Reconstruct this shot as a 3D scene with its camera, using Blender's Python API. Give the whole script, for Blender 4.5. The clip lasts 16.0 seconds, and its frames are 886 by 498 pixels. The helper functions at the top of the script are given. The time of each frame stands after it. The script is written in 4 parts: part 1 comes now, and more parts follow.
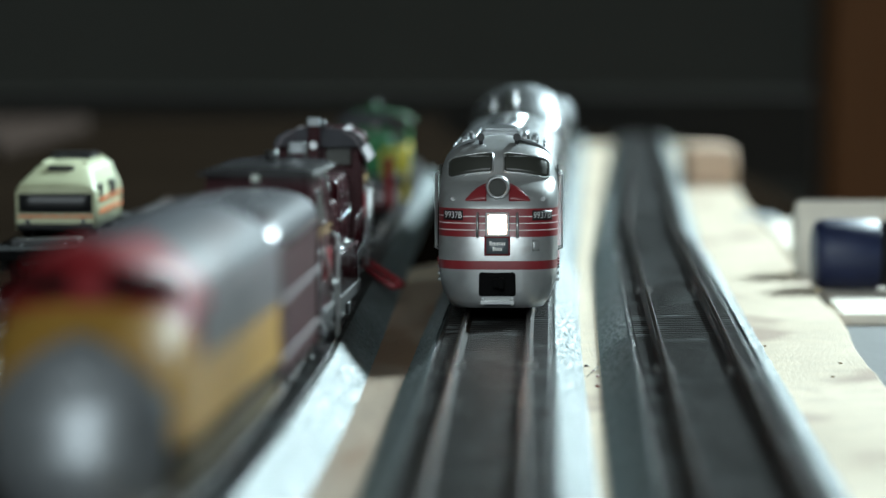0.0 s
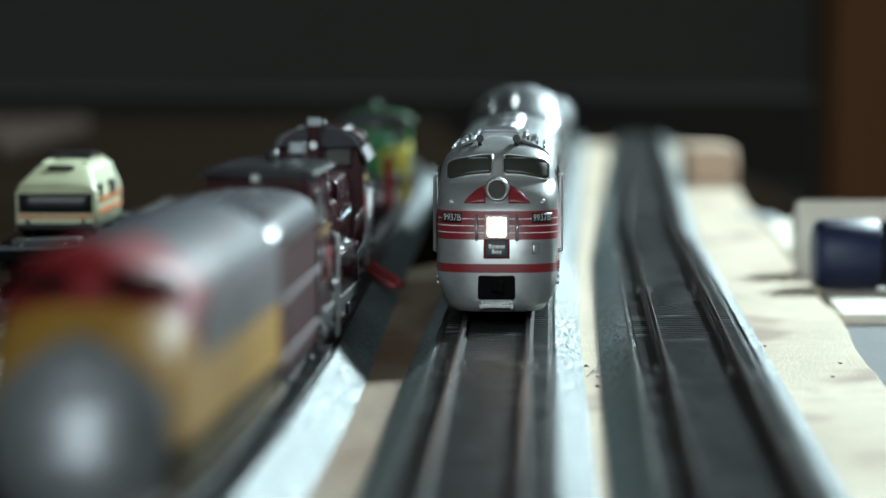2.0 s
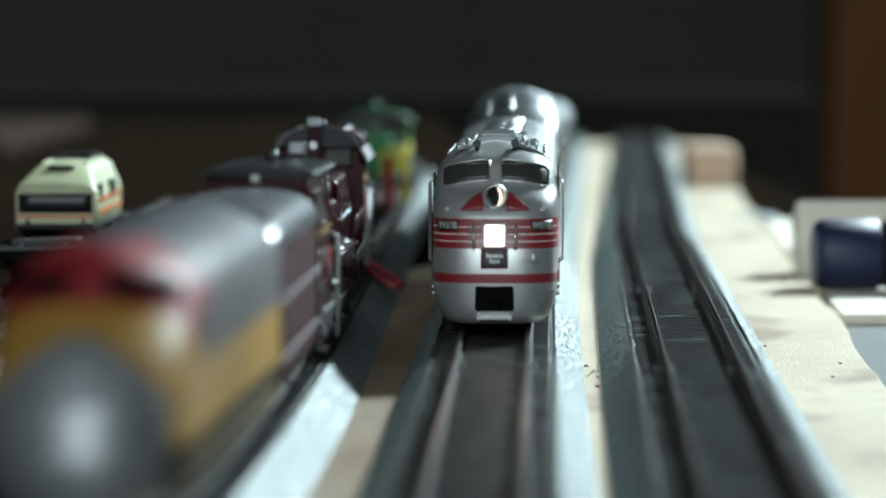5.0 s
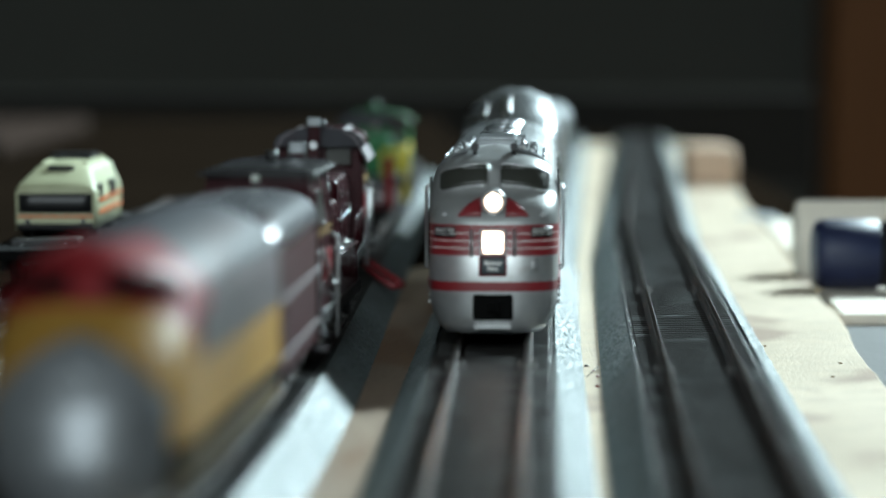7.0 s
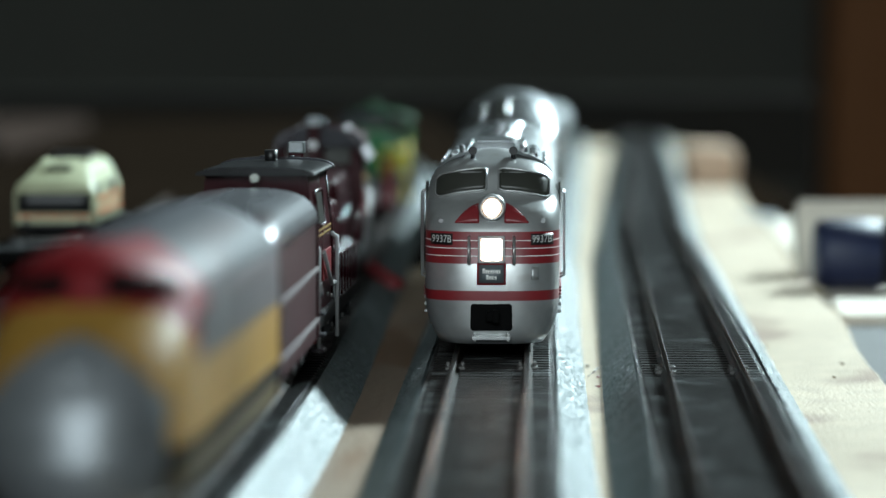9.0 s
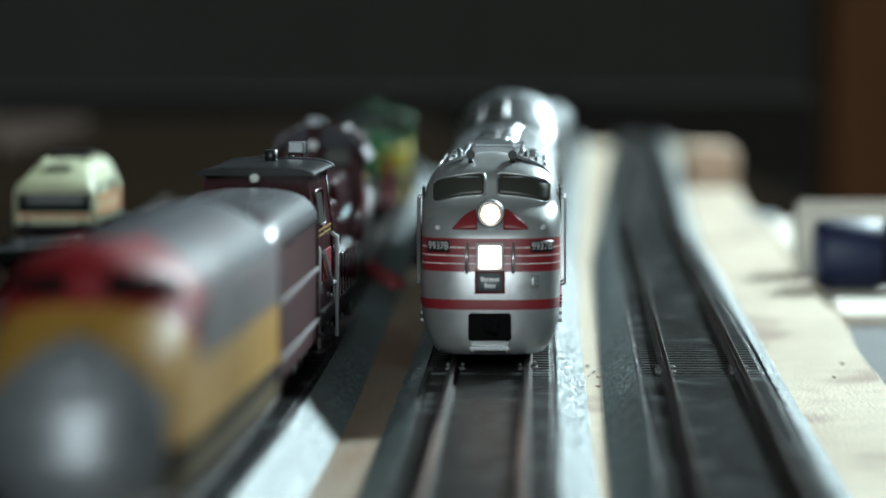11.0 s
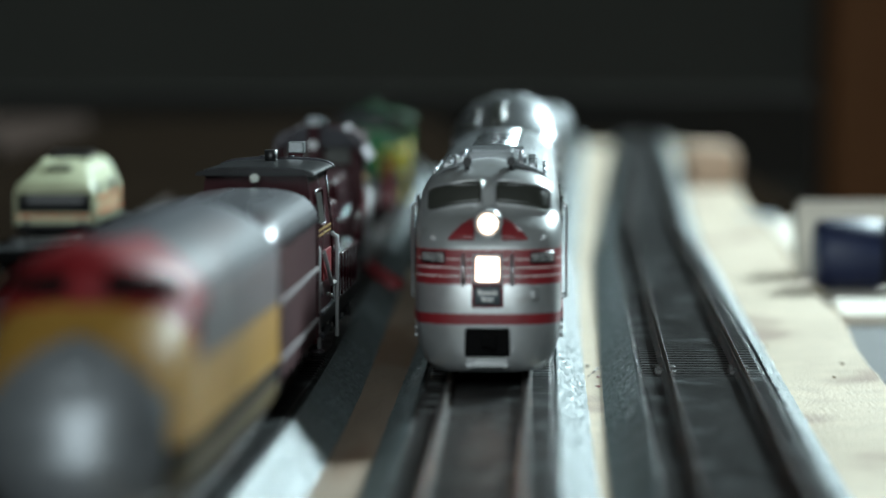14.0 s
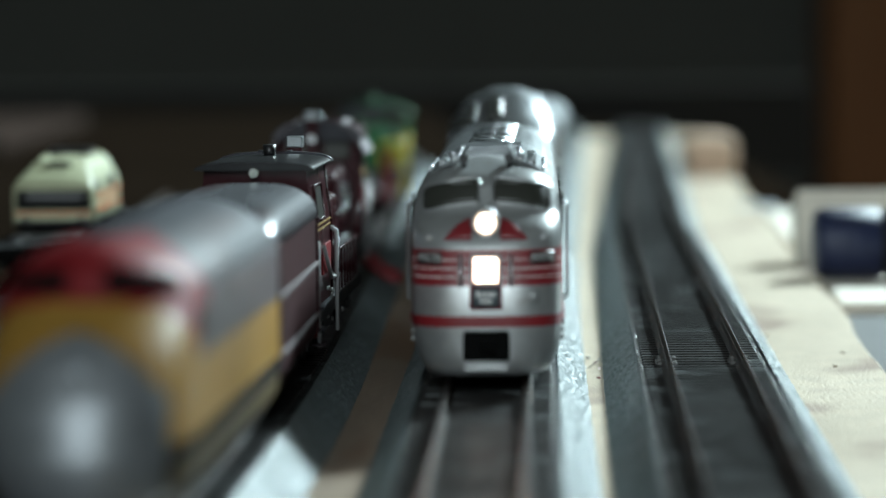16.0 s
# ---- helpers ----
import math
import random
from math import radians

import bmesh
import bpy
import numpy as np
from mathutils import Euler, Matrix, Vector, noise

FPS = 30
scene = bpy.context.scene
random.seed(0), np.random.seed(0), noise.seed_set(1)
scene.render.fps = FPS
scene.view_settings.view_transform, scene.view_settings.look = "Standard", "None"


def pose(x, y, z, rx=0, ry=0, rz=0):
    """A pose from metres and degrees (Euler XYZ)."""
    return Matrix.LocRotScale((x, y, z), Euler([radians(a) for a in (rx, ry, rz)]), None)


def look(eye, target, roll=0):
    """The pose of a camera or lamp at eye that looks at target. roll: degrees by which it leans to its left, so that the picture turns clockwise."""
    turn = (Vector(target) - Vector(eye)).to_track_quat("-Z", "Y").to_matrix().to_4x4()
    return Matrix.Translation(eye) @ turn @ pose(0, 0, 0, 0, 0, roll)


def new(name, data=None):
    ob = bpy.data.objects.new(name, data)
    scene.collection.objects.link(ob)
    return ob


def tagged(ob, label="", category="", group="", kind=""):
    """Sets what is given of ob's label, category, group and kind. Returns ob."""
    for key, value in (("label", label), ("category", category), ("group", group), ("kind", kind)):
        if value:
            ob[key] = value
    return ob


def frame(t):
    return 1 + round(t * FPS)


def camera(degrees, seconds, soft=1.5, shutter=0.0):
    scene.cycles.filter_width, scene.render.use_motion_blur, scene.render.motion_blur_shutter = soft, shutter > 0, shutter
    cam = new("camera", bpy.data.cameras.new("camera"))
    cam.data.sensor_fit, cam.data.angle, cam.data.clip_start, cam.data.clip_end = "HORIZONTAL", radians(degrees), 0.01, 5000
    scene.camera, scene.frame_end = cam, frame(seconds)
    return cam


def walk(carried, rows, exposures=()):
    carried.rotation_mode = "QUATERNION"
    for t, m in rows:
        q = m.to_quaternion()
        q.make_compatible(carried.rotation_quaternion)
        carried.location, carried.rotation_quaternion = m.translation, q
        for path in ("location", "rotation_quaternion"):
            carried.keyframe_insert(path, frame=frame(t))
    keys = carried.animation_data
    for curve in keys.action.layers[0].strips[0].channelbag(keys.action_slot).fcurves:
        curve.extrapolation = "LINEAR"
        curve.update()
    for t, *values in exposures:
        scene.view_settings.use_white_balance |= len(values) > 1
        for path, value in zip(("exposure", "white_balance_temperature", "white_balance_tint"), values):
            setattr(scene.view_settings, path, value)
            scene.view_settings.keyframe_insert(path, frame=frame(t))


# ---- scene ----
# A small railway layout in 1:160. Metres; the board's top is z = 0, the rail heads z = RAIL.
MM = 0.001
RAIL = 0.007
cam = camera(16.37, 16.0, soft=1.5)
TILT = 90 - 4.18
walk(cam, [
    (0.0, pose(0, 0, 0.052, TILT, 0, 0)),
    (7.1, pose(0, 0, 0.052, TILT, 0, 0)),
    (7.5, pose(0, 0.0018, 0.05187, TILT, 0, 0)),
    (15.8, pose(0, 0.0018, 0.05187, TILT, 0, 0)),
    (15.9, pose(0, 0.0018, 0.05187, TILT - 0.025, 0.1, -0.012)),
    (16.0, pose(0, 0.0018, 0.05187, TILT - 0.131, 0.57, -0.05)),
], exposures=[(0.0, 0.0), (3.0, -0.08), (11.5, -0.12), (13.5, -0.18), (16.0, -0.27)])

# the lens: a wide aperture on a small scene
cam.data.dof.use_dof = True
focus_mark = new("focus_mark")
focus_mark.empty_display_size = 0.01
walk(focus_mark, [(0.0, pose(0, 0.481, 0.02)), (7.15, pose(0, 0.481, 0.02)), (7.4, pose(0, 0.428, 0.02)), (16.0, pose(0, 0.428, 0.02))])
cam.data.dof.focus_object = focus_mark
cam.data.dof.aperture_fstop = 18.5


# ---- light ----
def make_world():
    w = bpy.data.worlds.new("world")
    w.use_nodes = True
    nt = w.node_tree
    bg = nt.nodes["Background"]
    sky = nt.nodes.new("ShaderNodeTexSky")
    sky.sky_type, sky.sun_disc = 'NISHITA', False
    sky.sun_elevation, sky.sun_rotation = radians(30), radians(45)
    nt.links.new(sky.outputs[0], bg.inputs[0])
    bg.inputs[1].default_value = 0.1
    scene.world = w


make_world()


def area(name, at, to, w, h, power, colour, spread=180):
    d = bpy.data.lights.new(name, 'AREA')
    d.shape, d.size, d.size_y, d.energy, d.color = 'RECTANGLE', w, h, power, colour
    d.spread = radians(spread)
    ob = new(name, d)
    ob.matrix_world = look(at, to)
    return ob


# daylight through an unseen skylight, and a front fill added in a made-up window
area("skylight_daylight", (1.60, 2.66, 1.70), (0.0, 0.48, 0.0), 0.55, 0.50, 114.0, (0.745, 0.95, 1.0), 105)
area("front_fill", (-0.1, -1.42, 0.75), (0.0, 0.5, 0.0), 0.70, 0.70, 23.0, (0.84, 0.97, 1.0))


# ---- materials ----
def material(name, colour, rough=0.5, metal=0.0, vary=0.25, scale=200.0, bump=0.0, bump_scale=None, stretch=(1, 1, 1), second=None, coat=0.0, patches=None, spec=None, grains=0.0, placed=False):
    """A principled surface, its colour varied at two scales, with fine relief. scale is in cells a metre."""
    m = bpy.data.materials.new(name)
    m.use_nodes = True
    nt = m.node_tree
    b = nt.nodes["Principled BSDF"]
    b.inputs["Roughness"].default_value, b.inputs["Metallic"].default_value = rough, metal
    b.inputs["Coat Weight"].default_value = coat
    b.inputs["Coat Roughness"].default_value = 0.12
    if spec is not None:
        b.inputs["Specular IOR Level"].default_value = spec
    co = nt.nodes.new("ShaderNodeTexCoord")
    mp = nt.nodes.new("ShaderNodeMapping")
    mp.inputs["Scale"].default_value = [10 * v for v in stretch]
    if placed:
        # pieces that share a mesh take their grain from where they lie
        co = nt.nodes.new("ShaderNodeNewGeometry")
    nt.links.new(co.outputs["Position" if placed else "Object"], mp.inputs[0])

    def tex(sc, detail=4.0):
        n = nt.nodes.new("ShaderNodeTexNoise")
        n.inputs["Scale"].default_value, n.inputs["Detail"].default_value = sc / 10, detail
        nt.links.new(mp.outputs[0], n.inputs["Vector"])
        return n

    fine, wide = tex(scale), tex(scale * 0.13, 3.0)
    add = nt.nodes.new("ShaderNodeMath")
    add.operation = 'ADD'
    nt.links.new(fine.outputs[0], add.inputs[0])
    nt.links.new(wide.outputs[0], add.inputs[1])
    ramp = nt.nodes.new("ShaderNodeMapRange")
    ramp.inputs[1].default_value, ramp.inputs[2].default_value = 0.65, 1.35
    nt.links.new(add.outputs[0], ramp.inputs[0])
    mix = nt.nodes.new("ShaderNodeMix")
    mix.data_type = 'RGBA'
    dark = second or tuple(c * (1 - vary) for c in colour)
    mix.inputs[6].default_value, mix.inputs[7].default_value = (*dark, 1), (*colour, 1)
    nt.links.new(ramp.outputs[0], mix.inputs[0])
    last = mix.outputs[2]
    if patches:
        p = tex(patches[1], 2.0)
        pr = nt.nodes.new("ShaderNodeMapRange")
        pr.inputs[1].default_value, pr.inputs[2].default_value = patches[2], patches[2] + 0.1
        nt.links.new(p.outputs[0], pr.inputs[0])
        pm = nt.nodes.new("ShaderNodeMix")
        pm.data_type = 'RGBA'
        pm.inputs[7].default_value = (*patches[0], 1)
        nt.links.new(pr.outputs[0], pm.inputs[0])
        nt.links.new(last, pm.inputs[6])
        last = pm.outputs[2]
    nt.links.new(last, b.inputs["Base Color"])
    rr = nt.nodes.new("ShaderNodeMapRange")
    rr.inputs[3].default_value, rr.inputs[4].default_value = max(0.03, rough - 0.08), min(1, rough + 0.1)
    nt.links.new(wide.outputs[0], rr.inputs[0])
    nt.links.new(rr.outputs[0], b.inputs["Roughness"])
    if grains:
        # moulded pebbles
        vo = nt.nodes.new("ShaderNodeTexVoronoi")
        vo.inputs["Scale"].default_value = grains / 10
        nt.links.new(mp.outputs[0], vo.inputs["Vector"])
        bn = nt.nodes.new("ShaderNodeBump")
        bn.inputs["Distance"].default_value, bn.inputs["Strength"].default_value = bump, 1.0
        bn.invert = True
        nt.links.new(vo.outputs["Distance"], bn.inputs["Height"])
        nt.links.new(bn.outputs[0], b.inputs["Normal"])
        tone = nt.nodes.new("ShaderNodeMix")
        tone.data_type, tone.blend_type = 'RGBA', 'MULTIPLY'
        tone.inputs[0].default_value = 0.35
        nt.links.new(last, tone.inputs[6])
        nt.links.new(vo.outputs["Color"], tone.inputs[7])
        grey = nt.nodes.new("ShaderNodeHueSaturation")
        grey.inputs["Saturation"].default_value = 0.5
        nt.links.new(tone.outputs[2], grey.inputs["Color"])
        nt.links.new(grey.outputs[0], b.inputs["Base Color"])
    elif bump:
        bn = nt.nodes.new("ShaderNodeBump")
        bn.inputs["Distance"].default_value, bn.inputs["Strength"].default_value = bump, 0.8
        rel = tex(bump_scale, 3.0) if bump_scale else fine
        nt.links.new(rel.outputs[0], bn.inputs["Height"])
        nt.links.new(bn.outputs[0], b.inputs["Normal"])
    return m


def glow(name, colour, strength):
    m = bpy.data.materials.new(name)
    m.use_nodes = True
    b = m.node_tree.nodes["Principled BSDF"]
    b.inputs["Base Color"].default_value = (0.8, 0.75, 0.7, 1)
    b.inputs["Emission Color"].default_value = (*colour, 1)
    b.inputs["Emission Strength"].default_value = strength
    return m


SILVER = material("silver_paint", (0.42, 0.43, 0.43), 0.36, 0.65, 0.16, 700, 0.000008, 5000, patches=((0.34, 0.34, 0.33), 260, 0.60))
CHROME = material("bright_plated_roof", (0.56, 0.59, 0.61), 0.25, 0.95, 0.10, 500)
ROOFPLATE = material("dull_silver_roof_plate", (0.30, 0.32, 0.33), 0.30, 0.75, 0.25, 600, 0.00002, 2500)
RED = material("red_stripe_paint", (0.20, 0.015, 0.020), 0.38, 0, 0.15, 900)
WHITE = material("white_print", (0.82, 0.82, 0.80), 0.5, 0, 0.05, 900)
BLACK = material("black_plastic", (0.012, 0.012, 0.013), 0.42, 0, 0.4, 900)
RECESS = material("matt_black_recess", (0.005, 0.005, 0.005), 0.9, 0, 0.2, 300, spec=0.05)
GLASS = material("smoked_glazing", (0.034, 0.035, 0.029), 0.34, 0, 0.3, 300, spec=0.35)
PLATE = material("grey_green_board", (0.09, 0.11, 0.12), 0.4, 0, 0.2, 900)
STEEL = material("bare_steel_wire", (0.55, 0.56, 0.57), 0.3, 0.9, 0.1, 900)
REFLECT = material("lamp_reflector", (0.35, 0.36, 0.33), 0.2, 0.8, 0.1, 900)
LAMP_LOW = glow("headlight_glow", (1.0, 0.74, 0.58), 7.0)
LAMP_TOP = glow("signal_light_glow", (1.0, 0.76, 0.58), 5.0)
MAROON = material("maroon_paint", (0.033, 0.0045, 0.007), 0.26, 0, 0.35, 500, spec=0.22)
MAROON2 = material("maroon_body", (0.042, 0.008, 0.010), 0.5, 0, 0.45, 300, spec=0.14)
ROOFGREY = material("grey_roof_paint", (0.042, 0.043, 0.051), 0.42, 0.1, 0.5, 200, 0, None, (1, 0.12, 1), patches=((0.026, 0.015, 0.018), 120, 0.5), spec=0.18)
SLATE = material("black_roof_paint", (0.008, 0.008, 0.009), 0.30, 0, 0.3, 600, spec=0.3)
GLOSSROOF = material("shiny_grey_roof", (0.135, 0.138, 0.15), 0.26, 0.35, 0.4, 300, stretch=(1, 0.2, 1), patches=((0.07, 0.05, 0.053), 90, 0.53))
PALE = material("dull_pale_print", (0.12, 0.095, 0.097), 0.5, 0, 0.25, 500)
GOLD = material("yellow_lining", (0.25, 0.15, 0.025), 0.45, 0, 0.15, 900)
RAILWHITE = material("dull_white_rail_paint", (0.34, 0.34, 0.34), 0.5, 0, 0.25, 900)
LILAC = material("pale_sheen_roof_paint", (0.11, 0.092, 0.103), 0.5, 0, 0.3, 350)
YELLOW = material("yellow_paint", (0.27, 0.145, 0.026), 0.36, 0, 0.25, 400, spec=0.45)
SIDEGREY = material("grey_side_paint", (0.066, 0.056, 0.062), 0.42, 0.2, 0.4, 250, stretch=(1, 0.15, 1))
# a darker yellow for the bottom of the side
OLIVE = material("dark_yellow_skirt", (0.075, 0.052, 0.020), 0.5, 0, 0.4, 300, spec=0.2)
NOSESILVER = material("dusty_silver_nose", (0.27, 0.285, 0.30), 0.42, 0.6, 0.3, 300, patches=((0.19, 0.20, 0.19), 120, 0.55))
JOINER = material("dull_rail_joiner", (0.10, 0.097, 0.092), 0.4, 0.2, 0.4, 900)
REDCAB = material("bright_red_paint", (0.16, 0.009, 0.012), 0.5, 0, 0.2, 300, spec=0.12)
GREEN = material("green_paint", (0.012, 0.125, 0.040), 0.5, 0, 0.3, 500, spec=0.25)
BRIGHTYELLOW = material("signal_yellow_paint", (0.62, 0.50, 0.01), 0.4, 0, 0.15, 500)
CREAM = material("cream_moulding", (0.46, 0.475, 0.30), 0.45, 0, 0.22, 220, patches=((0.30, 0.30, 0.18), 160, 0.57))
ORANGE = material("orange_stripe", (0.55, 0.13, 0.03), 0.45, 0, 0.15, 900)
BALLAST = material("grey_moulded_ballast", (0.195, 0.233, 0.238), 0.42, 0, 0.55, 1500, 0.00014, 2600, spec=0.15, placed=True)
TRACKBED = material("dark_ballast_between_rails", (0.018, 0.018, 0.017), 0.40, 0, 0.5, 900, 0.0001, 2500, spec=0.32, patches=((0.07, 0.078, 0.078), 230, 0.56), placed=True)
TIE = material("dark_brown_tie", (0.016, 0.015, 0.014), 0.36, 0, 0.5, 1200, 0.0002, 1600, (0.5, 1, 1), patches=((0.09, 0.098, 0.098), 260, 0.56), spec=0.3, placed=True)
HEAD = material("polished_rail_head", (0.085, 0.066, 0.056), 0.16, 0.9, 0.4, 200, patches=((0.05, 0.035, 0.028), 140, 0.52))
RAILM = material("worn_rail", (0.022, 0.015, 0.012), 0.6, 0.0, 0.45, 260, patches=((0.060, 0.032, 0.022), 120, 0.56), spec=0.12)
PLY = material("pale_plywood", (0.66, 0.545, 0.405), 0.42, 0, 0.24, 260, 0.00018, 1700, (1, 0.6, 1), patches=((0.34, 0.24, 0.175), 46, 0.57), spec=0.9)
STAINED_SHADED = material("stained_shaded_wood_strip", (0.32, 0.24, 0.175), 0.42, 0, 0.35, 180, 0.00015, 900, (1, 0.2, 1), patches=((0.20, 0.12, 0.07), 70, 0.52), spec=0.5)
CARD = material("dull_cardboard", (0.042, 0.030, 0.025), 0.9, 0, 0.25, 60, spec=0.0)
PLYEDGE = material("plywood_cut_edge", (0.42, 0.30, 0.17), 0.75, 0, 0.5, 400, 0.0004, 700, (0.3, 0.3, 3))
SOFTWOOD = material("pale_softwood", (0.80, 0.73, 0.62), 0.6, 0, 0.14, 90, 0.0001, 400, (0.2, 1, 1))
PINKWOOD = material("pinkish_softwood", (0.74, 0.52, 0.37), 0.65, 0, 0.15, 90, 0.0001, 400, (0.2, 1, 1))
TABLE = material("blackish_brown_board", (0.014, 0.0095, 0.0065), 0.9, 0, 0.5, 30, 0.0001, 200, (0.15, 1, 1), spec=0.0)
RIM = material("dark_rim", (0.036, 0.034, 0.031), 0.9, 0, 0.4, 30, 0.0001, 200, (0.15, 1, 1), spec=0.0)
WALLM = material("dark_grey_wall_paint", (0.080, 0.083, 0.076), 0.9, 0, 0.12, 14, 0.0003, 300, spec=0.2)
DOORWOOD = material("orange_brown_wood", (0.205, 0.086, 0.033), 0.55, 0, 0.35, 25, 0.0001, 200, (3, 3, 0.3), spec=0.15)
FLOORM = material("brown_floor_boards", (0.12, 0.08, 0.05), 0.5, 0, 0.35, 20, 0.0002, 150, (1, 0.1, 1))
CEIL = material("grey_ceiling", (0.30, 0.30, 0.29), 0.9, 0, 0.06, 10, 0.0003, 200)
BLUE = material("dark_blue_plastic", (0.009, 0.015, 0.052), 0.5, 0, 0.2, 300)
GREYPAPER = material("grey_sheet", (0.082, 0.082, 0.080), 0.6, 0, 0.15, 80, 0.0001, 300)
PALEBLUE = material("pale_blue_card", (0.62, 0.72, 0.80), 0.6, 0, 0.08, 200)


# ---- mesh helpers ----
def part(name, bm, mats, parent=None, label="", smooth=False, at=None):
    """Links a bmesh as one mesh object under a thing or a part."""
    me = bpy.data.meshes.new(name)
    if smooth:
        for f in bm.faces:
            f.smooth = True
    bm.normal_update()
    bm.to_mesh(me)
    bm.free()
    for m in (mats if isinstance(mats, (list, tuple)) else [mats]):
        me.materials.append(m)
    ob = new(name, me)
    if at is not None:
        ob.matrix_basis = at
    if parent is not None:
        ob.parent = parent
    if label:
        tagged(ob, label)
    return ob


def thing(name, at, label, category, group="", kind=""):
    ob = new(name)
    ob.empty_display_size = 0.01
    ob.matrix_basis = at
    return tagged(ob, label, category, group, kind)


def again(ob, parent, at):
    """The same mesh once more, as an object of its own."""
    o = ob.copy()
    scene.collection.objects.link(o)
    o.parent, o.matrix_basis = parent, at
    return o


def box(bm, x0, x1, y0, y1, z0, z1, bevel=0.0, mat=0, seg=2):
    """A box with rounded edges, from its bounds."""
    r = bmesh.ops.create_cube(bm, size=1, matrix=Matrix.Translation(((x0 + x1) / 2, (y0 + y1) / 2, (z0 + z1) / 2)) @ Matrix.Diagonal((x1 - x0, y1 - y0, z1 - z0, 1)))
    fs = {f for v in r["verts"] for f in v.link_faces}
    for f in fs:
        f.material_index = mat
    if bevel:
        es = {e for f in fs for e in f.edges}
        bmesh.ops.bevel(bm, geom=list(es), offset=bevel, segments=seg, affect='EDGES', profile=0.5, material=-1)
    return bm


def cyl(bm, a, b, r, r2=None, seg=16, mat=0):
    """A round bar from a to b, closed."""
    a, b = Vector(a), Vector(b)
    d = b - a
    m = Matrix.Translation((a + b) / 2) @ d.to_track_quat('Z', 'Y').to_matrix().to_4x4()
    res = bmesh.ops.create_cone(bm, cap_ends=True, segments=seg, radius1=r, radius2=r if r2 is None else r2, depth=d.length, matrix=m)
    for f in {f for v in res["verts"] for f in v.link_faces}:
        f.material_index = mat
        f.smooth = len(f.verts) == 4
    return bm


def wire(bm, pts, r, seg=8, mat=0):
    """A bent wire through the points, one tube."""
    ps = [Vector(p) for p in pts]
    rings = []
    side = None
    for i, p in enumerate(ps):
        a = (p - ps[i - 1]).normalized() if i else None
        b = (ps[i + 1] - p).normalized() if i + 1 < len(ps) else None
        d = ((a or b) + (b or a)).normalized()
        if side is None:
            side = d.orthogonal().normalized()
        side = (side - d * side.dot(d)).normalized()
        up = d.cross(side)
        k = 1.0 / max(0.5, d.dot(a or b))
        rings.append([bm.verts.new(p + (side * math.cos(2 * math.pi * j / seg) + up * math.sin(2 * math.pi * j / seg)) * r * k) for j in range(seg)])
    made = []
    for u, v in zip(rings, rings[1:]):
        for j in range(seg):
            made.append(bm.faces.new((u[j], u[(j + 1) % seg], v[(j + 1) % seg], v[j])))
            made[-1].smooth = True
    made += [bm.faces.new(list(reversed(rings[0]))), bm.faces.new(rings[-1])]
    for f in made:
        f.material_index = mat
    return bm


def sweep(bm, rings, closed=True, caps=True, mat=None):
    """Joins rings of points; mat(i, k) may give the material of a face."""
    vs = [[bm.verts.new(p) for p in ring] for ring in rings]
    n = len(vs[0])
    for i in range(len(vs) - 1):
        for k in range(n if closed else n - 1):
            f = bm.faces.new((vs[i][k], vs[i][(k + 1) % n], vs[i + 1][(k + 1) % n], vs[i + 1][k]))
            f.smooth = True
            if mat:
                f.material_index = mat(i, k)
    if caps and closed:
        bm.faces.new(list(reversed(vs[0])))
        bm.faces.new(vs[-1])
    bmesh.ops.recalc_face_normals(bm, faces=bm.faces)
    return bm


def grid(bm, fn, nu, nv, thick=0.0, mat=0):
    """A patch fn(u, v), u and v from 0 to 1, given depth along +y."""
    g = [[bm.verts.new(fn(i / nu, j / nv)) for i in range(nu + 1)] for j in range(nv + 1)]
    fs = []
    for j in range(nv):
        for i in range(nu):
            f = bm.faces.new((g[j][i], g[j][i + 1], g[j + 1][i + 1], g[j + 1][i]))
            f.smooth, f.material_index = True, mat
            fs.append(f)
    if thick:
        r = bmesh.ops.extrude_face_region(bm, geom=fs)
        bmesh.ops.translate(bm, verts=[v for v in r["geom"] if isinstance(v, bmesh.types.BMVert)], vec=(0, thick, 0))
        bmesh.ops.recalc_face_normals(bm, faces=bm.faces)
    return bm


def lerp(table, z):
    """Straight-line reading of a table of (z, value)."""
    for (a, va), (b, vb) in zip(table, table[1:]):
        if z <= b:
            return va + (vb - va) * max(0, (z - a)) / (b - a)
    return table[-1][1]


# ---- centre lines of the tracks, in metres ----
def line_mid(y):
    d = 0.0 if y < 0.43 else (3e-2 * (y - 0.43) ** 2 if y < 0.60 else 0.000867 + 0.0175 * (y - 0.60))
    return -0.0068 + 0.032 * y + d


def line_right(y):
    return 0.0172 + 0.0425 * y + (0.0190 * (y - 0.70) if y > 0.70 else 0.0)


def line_left(y):
    return -0.0241 + 0.020 * (y - 0.45) - (0.12 * (0.45 - y) ** 2 if y < 0.45 else 0.0)


def line_far_left(y):
    return -0.0790 + 0.016 * y


def on_line(line, y, z=RAIL):
    """A pose on a track, its y axis along the rails away from the camera."""
    s = (line(y + 0.02) - line(y - 0.02)) / 0.04
    return pose(line(y), y, z, 0, 0, -math.degrees(math.atan(s)))


# ---- the setting ----
def slab(name, x0, x1, y0, y1, z0, z1, mat, label, category, bevel=0.0, kind="structure"):
    return tagged(part(name, box(bmesh.new(), x0, x1, y0, y1, z0, z1, bevel), mat, None), label, category, kind=kind)


